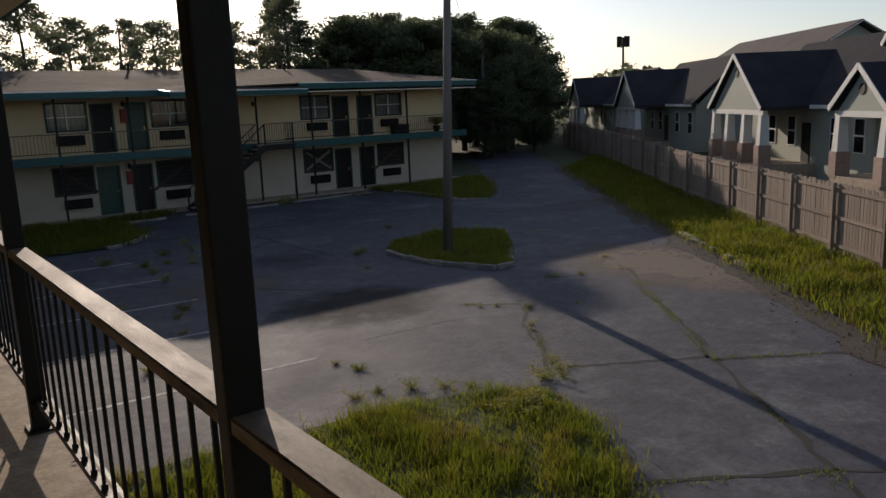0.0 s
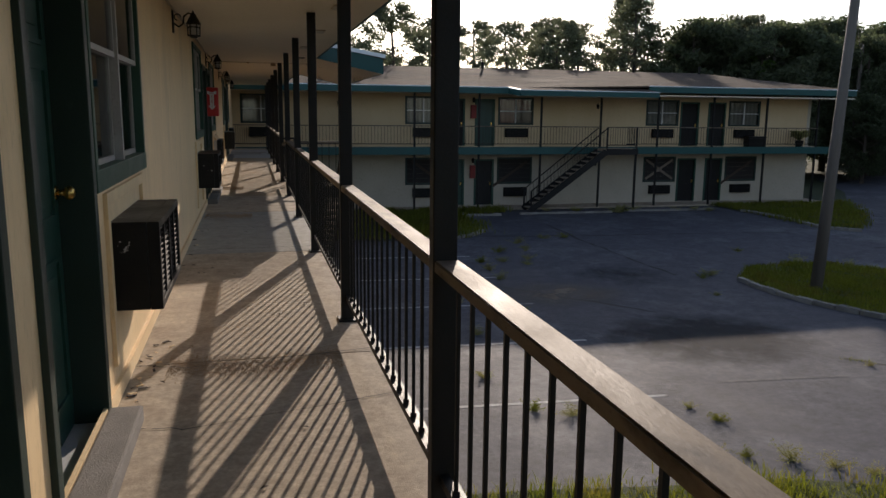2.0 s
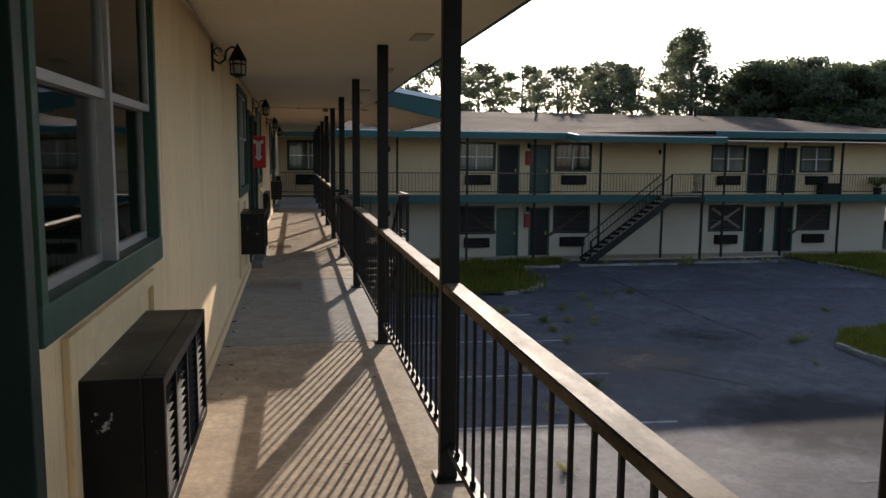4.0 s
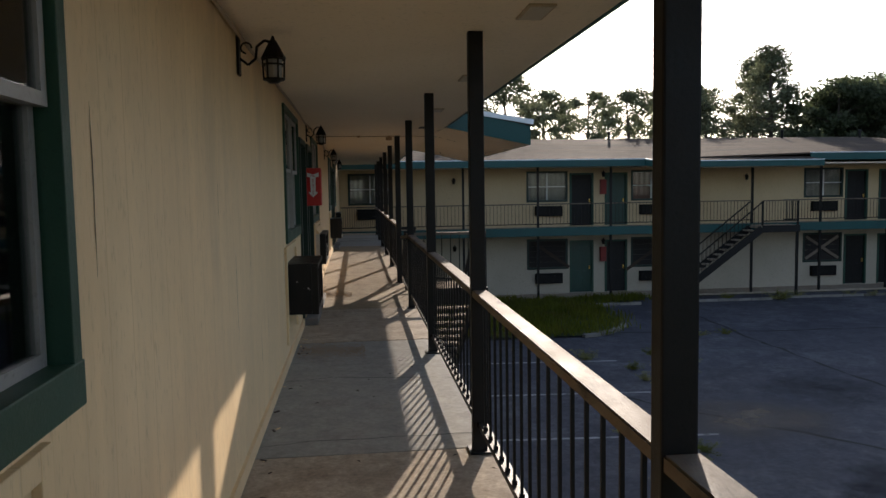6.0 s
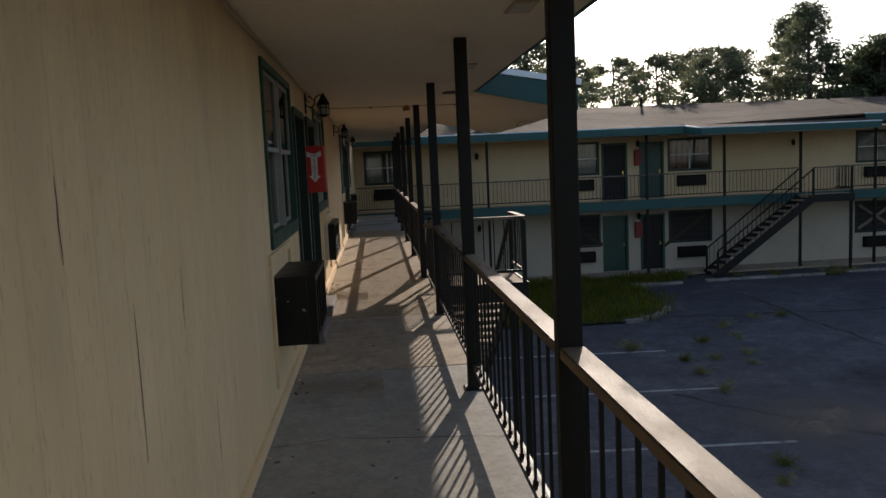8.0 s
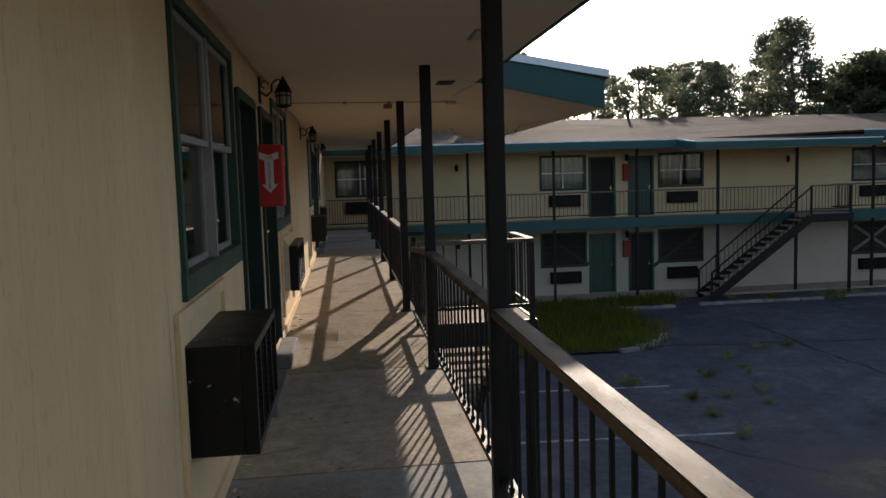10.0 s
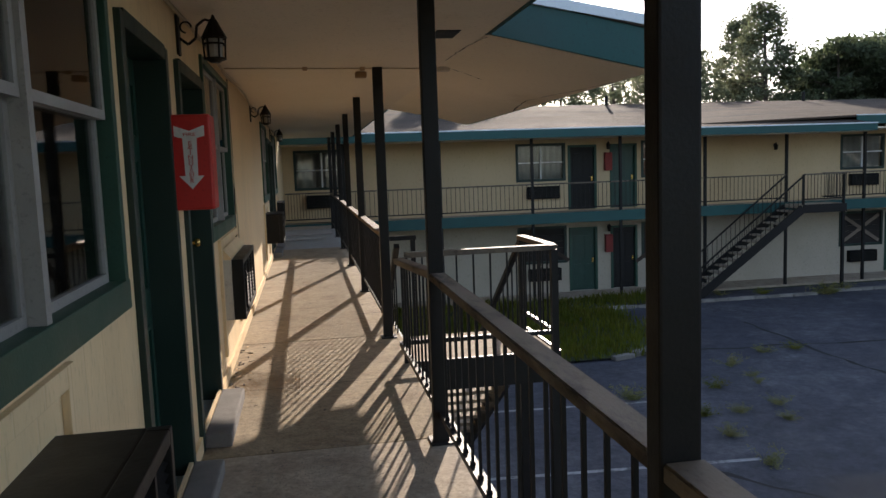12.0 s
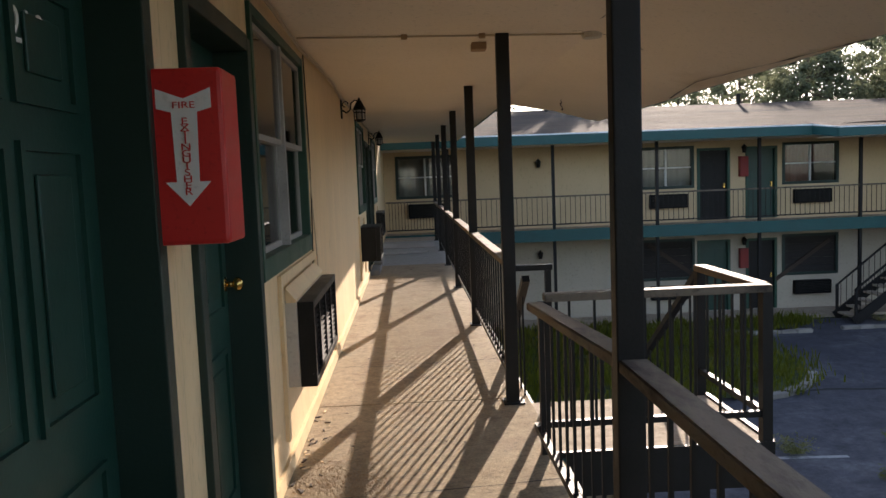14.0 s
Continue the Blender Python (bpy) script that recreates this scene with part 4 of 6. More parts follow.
def near_stair():
    st = thing("staircase", (POST_X, LAND_Y0, 0.0), "black steel outside stair with open treads and a concrete landing", "staircase")
    w = LAND_X - POST_X
    part("landing", box(B(), 0.08, w, 0.0, LAND_Y1 - LAND_Y0, -0.06, 0.0, 0.006), CONCRETE, st, "sunlit concrete landing")
    bm = B()
    box(bm, 0.08, w + 0.02, -0.03, -0.002, -0.24, 0.012)
    box(bm, w + 0.001, w + 0.03, -0.001, LAND_Y1 - LAND_Y0, -0.24, 0.012)
    part("landing_beam", bm, BLACK, st)
    run, rise = 4.3, 3.0
    y0 = LAND_Y1 - LAND_Y0
    for x in (0.10, w - 0.02):
        part("stringer", bar(B(), (x, y0 - 0.05, -0.14), (x, y0 + run, -rise - 0.08), 0.04, 0.24), BLACK, st)
    tread = mesh_of("tread", box(B(), 0.121, w - 0.041, 0, 0.26, -0.04, 0, 0.006), CONCRETE)
    n = 16
    for i in range(n):
        t = part("tread", tread, CONCRETE, st)
        t.location = (0, y0 + run * i / n + 0.02, -rise * (i + 1) / (n + 0.6))
    # handrails
    for x in (0.10, w - 0.02):
        hr = part("handrail", bar(B(), (x, y0, 0.84), (x, y0 + run, -rise + 0.84), 0.05, 0.045), BLACK, st)
        part("newel", box(B(), x - 0.025, x + 0.025, y0 + run - 0.03, y0 + run + 0.03, -rise - 0.1, -rise + 0.88), BLACK, st)
        for i in range(1, 24):
            f = i / 24
            b = part("baluster", stair_bar, BLACK, st)
            b.location = (x, y0 + run * f, -rise * f - 0.02)
    for x in (w - 0.02,):
        for y in (0.0, y0):
            part("landing_post", box(B(), x - 0.045, x + 0.045, y - 0.045, y + 0.045, -3.03, -0.24), BLACK, st)
            part("rail_post", box(B(), x - 0.028, x + 0.028, y - 0.028, y + 0.028, 0.0, 0.84), BLACK, st)
    part("rail_post", box(B(), 0.02, 0.07, -0.02, 0.03, 0.0, 0.84), BLACK, st)
    part("rail_post", box(B(), 0.235, 0.275, y0 + 0.03, y0 + 0.07, 0.0, 0.885), BLACK, st)
    part("rail_stub", box(B(), 0.04, 0.285, y0 + 0.02, y0 + 0.08, 0.886, 0.925, 0.005), BLACK, st, "short black rail beside the stair opening")


near_stair()
railing((POST_X + 0.05, LAND_Y0 + 0.0, 0), LAND_X - POST_X - 0.05, -90, top=0.885, n=9, group="stair railings")
railing((LAND_X - 0.02, LAND_Y0 + 0.05, 0), LAND_Y1 - LAND_Y0 - 0.05, 0, top=0.885, n=7, group="stair railings")


# ---- far wing ----
WUNITS = [-4.05, 7.13, 18.68]


def wopen(u):
    k = 1.04 if u > 18 else 1.0
    spans = [("window", 0.0, 1.55), ("door", 1.74, 2.59), ("door", 3.17, 3.98), ("window", 4.24, 5.82)]
    return [(kind, u + a * k, u + b * k) for kind, a, b in spans if u + b > 0]


LOW = -2.66
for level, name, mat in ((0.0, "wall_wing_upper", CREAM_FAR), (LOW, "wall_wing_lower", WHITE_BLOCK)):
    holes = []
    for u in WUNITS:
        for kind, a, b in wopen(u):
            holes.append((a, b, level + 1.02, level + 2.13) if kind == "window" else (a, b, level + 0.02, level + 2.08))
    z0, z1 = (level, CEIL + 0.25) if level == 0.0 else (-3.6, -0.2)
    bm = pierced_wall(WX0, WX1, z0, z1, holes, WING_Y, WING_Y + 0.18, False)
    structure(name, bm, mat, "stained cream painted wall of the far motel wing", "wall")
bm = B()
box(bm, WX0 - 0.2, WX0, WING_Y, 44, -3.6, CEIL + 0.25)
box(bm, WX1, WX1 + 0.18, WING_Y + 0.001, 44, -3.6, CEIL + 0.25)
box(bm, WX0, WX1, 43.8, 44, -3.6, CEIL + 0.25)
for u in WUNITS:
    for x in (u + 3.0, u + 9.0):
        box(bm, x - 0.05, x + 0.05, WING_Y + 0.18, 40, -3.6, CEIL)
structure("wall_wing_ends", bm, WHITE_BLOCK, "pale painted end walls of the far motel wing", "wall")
structure("wall_wing_rooms", box(B(), WX0, WX1, 39.8, 40, -3.6, CEIL), ROOM, "dim room walls inside the far wing", "wall")
structure("floor_wing", box(B(), WX0, WX1 + 0.6, WING_EDGE + 0.04, 43.8, -0.22, 0.0), CONCRETE, "upper walkway slab of the far wing", "walkway")
structure("floor_wing_lower", box(B(), WX0, WX1 + 0.6, WING_EDGE + 0.2, 43.8, -3.5, LOW), CONCRETE, "ground level walkway of the far wing", "walkway")
structure("trim_wing", box(B(), WX0, WX1 + 0.64, WING_EDGE, WING_EDGE + 0.04, -0.28, 0.04), TEAL, "teal fascia board along the far walkway edge", "fascia")
structure("ceiling_wing", box(B(), WX0, WX1 + 0.9, 32.76, 43.9, 2.30, 2.34), SOFFIT, "cream soffit over the far walkway", "soffit")
# roof: low hip with a wider eave over the stair
RIDGE_Y, RIDGE_Z = 38.9, 3.68
EY, EZ, SAG = 32.75, 2.72, 0.17            # eave; its western half sags
bm = B()
sheet(bm, [(17.5, EY, EZ), (WX1 + 0.9, EY, EZ), (WX1 - 3.6, RIDGE_Y, RIDGE_Z), (17.5, RIDGE_Y, RIDGE_Z)], 0.06)
sheet(bm, [(11.2, EY, EZ - SAG), (17.5, EY, EZ), (17.5, RIDGE_Y, RIDGE_Z)], 0.06)
sheet(bm, [(11.2, EY, EZ - SAG), (17.5, RIDGE_Y, RIDGE_Z), (11.2, RIDGE_Y, RIDGE_Z)], 0.06)
sheet(bm, [(WX0 - 6, EY, EZ - SAG), (11.2, EY, EZ - SAG), (11.2, RIDGE_Y, RIDGE_Z), (WX0 - 6, RIDGE_Y, RIDGE_Z)], 0.06)
sheet(bm, [(WX1 + 0.9, EY, EZ), (WX1 + 0.9, 44.6, EZ), (WX1 - 3.6, RIDGE_Y, RIDGE_Z)], 0.06)
sheet(bm, [(WX1 + 0.9, 44.6, EZ), (WX0 - 0.4, 44.6, EZ), (WX0 - 0.4, RIDGE_Y, RIDGE_Z), (WX1 - 3.6, RIDGE_Y, RIDGE_Z)], 0.06)
roof_wing = structure("roof_wing", bm, SHINGLE, "weathered brown shingle roof of the far wing with dark patches", "roof")
sheet_bm = sheet(B(), [(11.3, 31.85, EZ - 0.30), (17.6, 31.85, EZ - 0.30), (17.6, 33.7, EZ + 0.0), (11.15, 33.7, EZ + 0.0)], 0.05)
structure("roof_wing_stair", sheet_bm, SHINGLE, "lower shingle eave over the far stair", "roof")
bm = B()
box(bm, WALL + 0.01, 11.1, EY - 0.03, EY, EZ - SAG - 0.26, EZ - SAG - 0.02)
box(bm, 17.6, WX1 + 0.9, EY - 0.03, EY, EZ - 0.28, EZ - 0.02)
box(bm, 11.3, 17.6, 31.82, 31.85, EZ - 0.52, EZ - 0.31)
bar(bm, (11.1, EY - 0.015, EZ - SAG - 0.14), (11.3, 31.84, EZ - 0.42), 0.03, 0.22)
box(bm, WX1 + 0.9, WX1 + 0.93, EY - 0.03, 44.6, EZ - 0.28, EZ - 0.02)
structure("fascia_wing", bm, TEAL, "teal fascia board of the far wing roof", "fascia")
bm = B()
box(bm, WALL + 0.01, 11.1, EY - 0.05, EY + 0.02, EZ - SAG - 0.02, EZ - SAG + 0.015)
box(bm, 17.6, WX1 + 0.93, EY - 0.05, EY + 0.02, EZ - 0.02, EZ + 0.015)
box(bm, 11.3, 17.6, 31.80, 31.87, EZ - 0.31, EZ - 0.275)
bar(bm, (11.1, EY - 0.02, EZ - SAG), (11.3, 31.83, EZ - 0.295), 0.05, 0.035)
structure("drip_edge_wing", bm, DRIP, "pale metal drip edge of the far roof", "drip edge")
structure("soffit_stair", box(B(), 11.3, 17.6, 31.86, 32.849, 2.19, 2.215), SOFFIT, "soffit under the far stair eave", "soffit")

wp_up = mesh_of("post", box(B(), -0.04, 0.04, -0.04, 0.04, 0, 2.30, 0.005), BLACK)
wp_lo = mesh_of("post", box(B(), -0.04, 0.04, -0.04, 0.04, 0, -0.23 - LOW, 0.005), BLACK)
WPOSTS = [4.4 + 2.835 * k for k in range(-1, 9)]
for x in WPOSTS:
    p = thing("gallery_post", (x, WING_POST, 0), "slim black metal post of the far gallery", "post", "far gallery posts")
    part("shaft", wp_up, BLACK, p)
    p = thing("gallery_post", (x, WING_POST, LOW), "slim black metal post of the far ground floor", "post", "far gallery posts")
    part("shaft", wp_lo, BLACK, p)
for a, b in zip([WALL + 0.02] + WPOSTS, WPOSTS):
    if a < 17.05 < b:
        railing((17.05, WING_POST, 0), b - 17.05 - 0.04, -90, top=0.94, n=12, label="black metal gallery railing of the far wing", group="far gallery railings")
        continue
    railing((a + 0.04, WING_POST, 0), b - a - 0.08, -90, top=0.94, n=20, label="black metal gallery railing of the far wing", group="far gallery railings")


def far_door(x0, x1, z, dark):
    w = x1 - x0
    d = thing("door", (x0, WING_Y + 0.06, z + 0.03), "dark motel doorway filled with a near-black closed leaf" if dark else "dark green motel door, closed", "door", "far motel doors")
    bm = B()
    for a, b in ((-0.06, 0.02), (w - 0.02, w + 0.06)):
        box(bm, a, b, -0.09, 0.04, 0, 2.07)
    box(bm, 0.0201, w - 0.0201, -0.09, 0.04, 2.0, 2.07)
    part("door_frame", bm, TRIM, d)
    if w > 0:
        bm = box(B(), 0.021, w - 0.021, 0, 0.04, 0, 2.0)
        for zz in ((0.2, 0.85), (1.0, 1.8)):
            for a, b in ((0.12, w / 2 - 0.05), (w / 2 + 0.05, w - 0.12)):
                box(bm, a, b, -0.008, 0, *zz, 0.006)
        # dark: a black leaf stands in for the unlit look of the doorway
        part("leaf", bm, BLACK if dark else GREEN, d)
        part("knob", box(B(), w - 0.12, w - 0.07, -0.05, -0.001, 0.9, 1.05, 0.01), BRASS, d)


def far_window(x0, x1, z, style):
    w, h = x1 - x0, 1.11
    lab = {"curtain": "twin window with pale curtains and white frame", "red": "window with a faded red curtain and dark lower pane", "board": "window boarded over in dark planks", "cross": "dark boarded window with crossed planks"}[style]
    d = thing("window", (x0, WING_Y, z + 1.02), lab, "window", "far motel windows")
    bm = B()
    for a, b in ((-0.05, 0.03), (w - 0.03, w + 0.05)):
        box(bm, a, b, -0.025, 0.1, -0.05, h + 0.05)
    box(bm, 0.0301, w - 0.0301, -0.025, 0.1, h - 0.03, h + 0.05)
    box(bm, 0.0301, w - 0.0301, -0.025, 0.1, -0.05, 0.03)
    part("window_frame", bm, FRAME, d)
    if style in ("curtain", "red"):
        part("mullion", box(B(), w / 2 - 0.025, w / 2 + 0.025, 0.0, 0.07, 0.031, h - 0.031), HOUSE_WHITE, d)
        for a, b in ((0.031, w / 2 - 0.026), (w / 2 + 0.026, w - 0.031)):
            part("transom", box(B(), a, b, 0.015, 0.055, h * 0.48, h * 0.48 + 0.04), HOUSE_WHITE, d)
            for c, e in ((0.031, h * 0.48 - 0.001), (h * 0.48 + 0.041, h - 0.031)):
                g = part("pane", box(B(), a, b, 0.03, 0.034, c, e), GLASS, d)
                g.visible_shadow = False
        bm = B()
        prev = None
        for i in range(49):
            x = 0.03 + (w - 0.06) * i / 48
            zb = 0.02 if style == "curtain" or i < 26 else h * 0.5
            row = [bm.verts.new((x, 0.14 + 0.02 * math.sin(i * 0.95), zz)) for zz in (zb, h)]
            if prev:
                bm.faces.new((prev[0], row[0], row[1], prev[1]))
            prev = row
        part("curtain", bm, CURTAIN if style == "curtain" else RED_CURTAIN, d, smooth=True)
    else:
        for i in range(5):
            part("plank", box(B(), 0.0301, w - 0.0301, 0.03, 0.055, 0.031 + i * (h - 0.062) / 5, 0.026 + (i + 1) * (h - 0.062) / 5), DARKBOARD, d)
        if style == "board":
            a, b = ((0.25, h - 0.1), (w + 0.1, 0.02)) if x0 < 8 else ((w - 0.2, h - 0.15), (-0.25, -0.15))
            part("loose_plank", bar(B(), (a[0], 0.0, a[1]), (b[0], -0.04, b[1]), 0.02, 0.12), BOARD, d, "loose dark plank nailed across")
        if style == "cross":
            for k, (a, b) in enumerate((((0.1, 0.1), (w - 0.1, h - 0.1)), ((w - 0.1, 0.1), (0.1, h - 0.1)))):
                part("cross_plank", bar(B(), (a[0], 0.015 - 0.022 * k, a[1]), (b[0], 0.015 - 0.022 * k, b[1]), 0.02, 0.11), FENCE, d, "pale weathered plank")


def far_ac(x0, z):
    d = thing("air_conditioner", (x0, WING_Y, z + 0.42), "dark wall air conditioner of the far wing", "air conditioner", "far air conditioners")
    part("casing", box(B(), 0, 1.08, -0.16, 0.05, 0, 0.40, 0.01), AC_GRILLE, d)
    bm = B()
    for k in range(7):
        box(bm, 0.05, 1.03, -0.172, -0.161, 0.05 + k * 0.045, 0.072 + k * 0.045)
    part("grille", bm, AC_BLACK, d)


def far_lantern(x, z):
    d = thing("wall_lantern", (x, WING_Y, z), "small dark lantern on the far wing wall", "lantern", "far lanterns")
    bm = B()
    rod(bm, (0, -0.13, -0.12), (0, -0.13, 0.02), 0.05, 0.07, 8)
    rod(bm, (0, -0.13, 0.02), (0, -0.13, 0.13), 0.09, 0.01, 8)
    part("cage", bm, IRON, d)
    part("bracket", bar(B(), (0, 0, 0.06), (0, -0.13, 0.10), 0.03, 0.03), IRON, d)


for i, u in enumerate(WUNITS):
    for z in (0.0, LOW):
        for j, (kind, a, b) in enumerate(wopen(u), 4 - len(wopen(u))):
            if kind == "window":
                if z == 0.0:
                    st = "curtain" if (j == 0 or i == 0 or i == 2) else "red"
                else:
                    st = "cross" if (i == 2 and j == 0) else "board"
                far_window(a, b, z, st)
                far_ac(a + 0.28, z)
            else:
                far_door(a, b, z, dark=i == 2 or ((j == 1) == (z == 0.0) and i == 1))
        if i != 1:
            continue
        eb = thing("extinguisher_box", (u + 2.90, WING_Y, z + 1.25), "faded red extinguisher box on the far wall, coloured dark for shade", "extinguisher box", "far extinguisher boxes")
        part("box", box(B(), 0, 0.24, -0.14, -0.001, 0, 0.58, 0.01), SHADED_RED, eb)
        far_lantern(u + 3.02, z + 2.05)
for x in (4.2, 16.1):
    for z in (1.85, LOW + 1.9):
        far_lantern(x, z)


def far_stair():
    st = thing("staircase", (12.05, 32.85, gz(32.9)), "black steel outside stair of the far wing with open treads", "staircase")
    g = gz(32.9)
    top, run, w = -g, 3.45, 0.5
    for y in (-w, w * 0.8):
        part("stringer", bar(B(), (0, y, 0.05), (run, y, top - 0.12), 0.05, 0.26), BLACK, st)
        part("handrail", bar(B(), (0.05, y, 0.92), (run, y, top + 0.88), 0.045, 0.04), BLACK, st)
        part("newel", box(B(), 0.02, 0.08, y - 0.03, y + 0.03, 0, 0.93), BLACK, st)
        for i in range(1, 22):
            f = i / 22
            b = part("baluster", stair_bar, BLACK, st)
            b.location = (run * f, y, top * f - 0.02)
    tread = mesh_of("tread", box(B(), 0, 0.27, -w + 0.026, w * 0.8 - 0.026, -0.05, 0, 0.006), CONCRETE)
    for i in range(14):
        t = part("tread", tread, CONCRETE, st)
        t.location = (run * i / 14.5 + 0.05, 0, top * (i + 1) / 15)
    part("landing", box(B(), run, run + 1.5, -w, 0.40, top - 0.12, top, 0.006), CONCRETE, st)
    part("landing_beam", box(B(), run, run + 1.5, -w - 0.03, -w - 0.001, top - 0.26, top), BLACK, st)
    part("landing_post", box(B(), run + 1.38, run + 1.46, -w, -w + 0.08, 0, top - 0.12), BLACK, st)
    part("landing_post", box(B(), run + 1.40, run + 1.46, -w, -w + 0.06, top, top + 0.93), BLACK, st)
    part("landing_post", box(B(), run, run + 0.06, -w, -w + 0.06, top, top + 0.93), BLACK, st)


far_stair()
railing((15.56, 32.37, 0), 1.36, -90, top=0.95, n=12, label="black metal railing round the far stair landing", group="far gallery railings")
railing((16.98, 32.41, 0), 1.0, 0, top=0.95, n=8, label="black metal railing round the far stair landing", group="far gallery railings")

# plywood sheet bridging the gap at the walkway's end
ply = thing("plywood_sheet", (0.1, 30.5, 0.004), "warped bleached plywood sheets lying on the walkway end", "plywood sheet")
part("board", box(B(), -0.25, 0.95, -0.6, 0.6, 0.0, 0.02), PLY, ply)
part("board", bar(B(), (-0.2, -1.9, 0.02), (0.75, -1.7, 0.02), 0.12, 0.03), PLY, ply)
structure("floor_bridge", box(B(), WALL - 0.3, EDGE, END + 0.002, WING_EDGE - 0.002, -0.2, -0.01), CONCRETE, "concrete strip between walkway and far wing", "walkway")

# ---- soffit fittings ----
for y in (-0.1, 2.2, 4.5, 6.85, 9.13, 11.42, 13.9):
    v = thing("soffit_vent", (1.37, y, CEIL), "small tan vent plate in the walkway soffit", "vent", "soffit vents")
    part("frame", box(B(), -0.07, 0.07, -0.16, 0.16, -0.012, -0.001, 0.003), CONDUIT, v)
    part("louvre", box(B(), -0.055, 0.055, -0.14, 0.14, -0.016, -0.0125), AC_PALE, v)
v = thing("soffit_vent", (1.45, 16.33, CEIL), "dark open vent hole in the soffit", "vent")
part("frame", box(B(), -0.08, 0.08, -0.15, 0.15, -0.006, -0.001), IRON, v)
c = thing("conduit", (WALL, 0, CEIL), "thin painted conduit along the soffit and wall corner", "conduit")
bm = B()
for a, b in (((0.03, 4.0, -0.03), (0.03, 30.0, -0.035)),):
    n = 26
    pts = [Vector(a).lerp(Vector(b), i / n) + Vector((0.012 * math.sin(i * 2.1), 0, 0.012 * math.sin(i * 1.7))) for i in range(n + 1)]
    tube(bm, pts, 0.011)
part("pipe", bm, CONDUIT, c)
bm = B()
pts = [Vector((0.03, 17.88, -0.012)).lerp(Vector((2.0, 18.04, -0.012)), i / 8) for i in range(9)]
tube(bm, pts, 0.006)
part("cross_pipe", bm, CONDUIT, c)
for x, y in ((0.70, 17.93), (1.20, 17.97)):
    part("clip", box(B(), x - 0.02, x + 0.02, y - 0.015, y + 0.015, -0.03, -0.001), RUST, c)
j = thing("junction_box", (1.02, 18.32, CEIL), "rusty junction box under the soffit", "junction box")
part("box", box(B(), -0.05, 0.05, -0.06, 0.06, -0.05, -0.001, 0.004), RUST, j)
j = thing("smoke_detector", (1.745, 18.06, CEIL), "broken round detector under the soffit", "detector")
part("base", rod(B(), (0, 0, -0.035), (0, 0, -0.001), 0.06, 0.075, 14), AC_PALE, j)
w = thing("cable", (WALL, 18.27, 0), "thin dark cable hanging down the wall beside the window", "cable")
bm = B()
pts = [Vector((0.012, 0.10 * math.sin(i / 4) - 0.02 * i * 0.3, CEIL - 0.05 - i * 0.125)) for i in range(14)]
tube(bm, pts, 0.005, 5)
part("wire", bm, IRON, w)
# rotten patches and debris at the foot of the wall
rnd = random.Random(31)
for y0, y1, n in ((5.5, 6.6, 26), (9.0, 12.3, 10), (16.6, 18.0, 30), (12.5, 13.6, 8)):
    for i in range(n):
        y = rnd.uniform(y0, y1)
        s = rnd.uniform(0.006, 0.024)
        d = thing("debris", (WALL + 0.03 + abs(rnd.gauss(0, 0.06)), y, 0.002), "small flake of rotten board on the walkway", "debris", "wall debris", rnd.uniform(0, 180))
        part("flake", box(B(), -s, s, -s * 0.3, s * 0.3, 0, s * 0.25), BOARD if rnd.random() < 0.6 else CREAM, d)
leaf_me = soup("leaf", [(-0.02, 0, 0.002), (0, 0.009, 0.006), (0.022, 0, 0.003), (0, -0.009, 0.007)], [(0, 1, 2, 3)], BOARD)
for i in range(60):
    l = thing("dry_leaf", (rnd.uniform(WALL + 0.1, EDGE - 0.05), rnd.uniform(2.5, 27), 0.002), "small dry leaf lying on the walkway", "leaf", "dry leaves", rnd.uniform(0, 360))
    part("blade", leaf_me, BOARD, l)


# ---- wing clutter ----
for x, y in ((11.7, 38.6), (19.8, 38.5), (23.6, 38.5), (5.0, 37.6)):
    v = thing("roof_vent", (x, y, RIDGE_Z - 0.06), "small dark vent pipe on the shingle roof", "vent pipe", "roof vents")
    part("pipe", rod(B(), (0, 0, -0.1), (0, 0, 0.32), 0.06, 0.06, 10), IRON, v)
    part("collar", rod(B(), (0, 0, 0.30), (0, 0, 0.36), 0.09, 0.05, 10), IRON, v)
pp = thing("potted_plant", (26.6, 34.1, 0.0), "withered plant in a dark pot on the far gallery", "plant")
part("pot", rod(B(), (0, 0, 0), (0, 0, 0.32), 0.15, 0.21, 14), IRON, pp)
rnd = random.Random(5)
vs, fs = [], []
for k in range(140):
    a, l = rnd.uniform(0, 6.283), rnd.uniform(0.2, 0.6)
    tip = Vector((math.cos(a) * l, math.sin(a) * l, 0.35 + rnd.uniform(0.1, 0.5)))
    b = Vector((math.cos(a), math.sin(a), 0)).orthogonal() * 0.03
    m = tip * 0.55 + Vector((0, 0, 0.28))
    i = len(vs)
    vs += [(0, 0, 0.3), tuple(m + b), tuple(tip), tuple(m - b)]
    fs.append((i, i + 1, i + 2, i + 3))
part("leaves", soup("leaves", vs, fs, WEED), WEED, pp)
bx = thing("storage_trunk", (23.9, 34.25, 0.0), "dark low trunk standing on the far gallery", "trunk")
part("body", box(B(), 0, 0.95, 0, 0.42, 0, 0.42, 0.02), IRON, bx)
part("lid", box(B(), -0.02, 0.97, -0.02, 0.44, 0.421, 0.50, 0.02), IRON, bx)
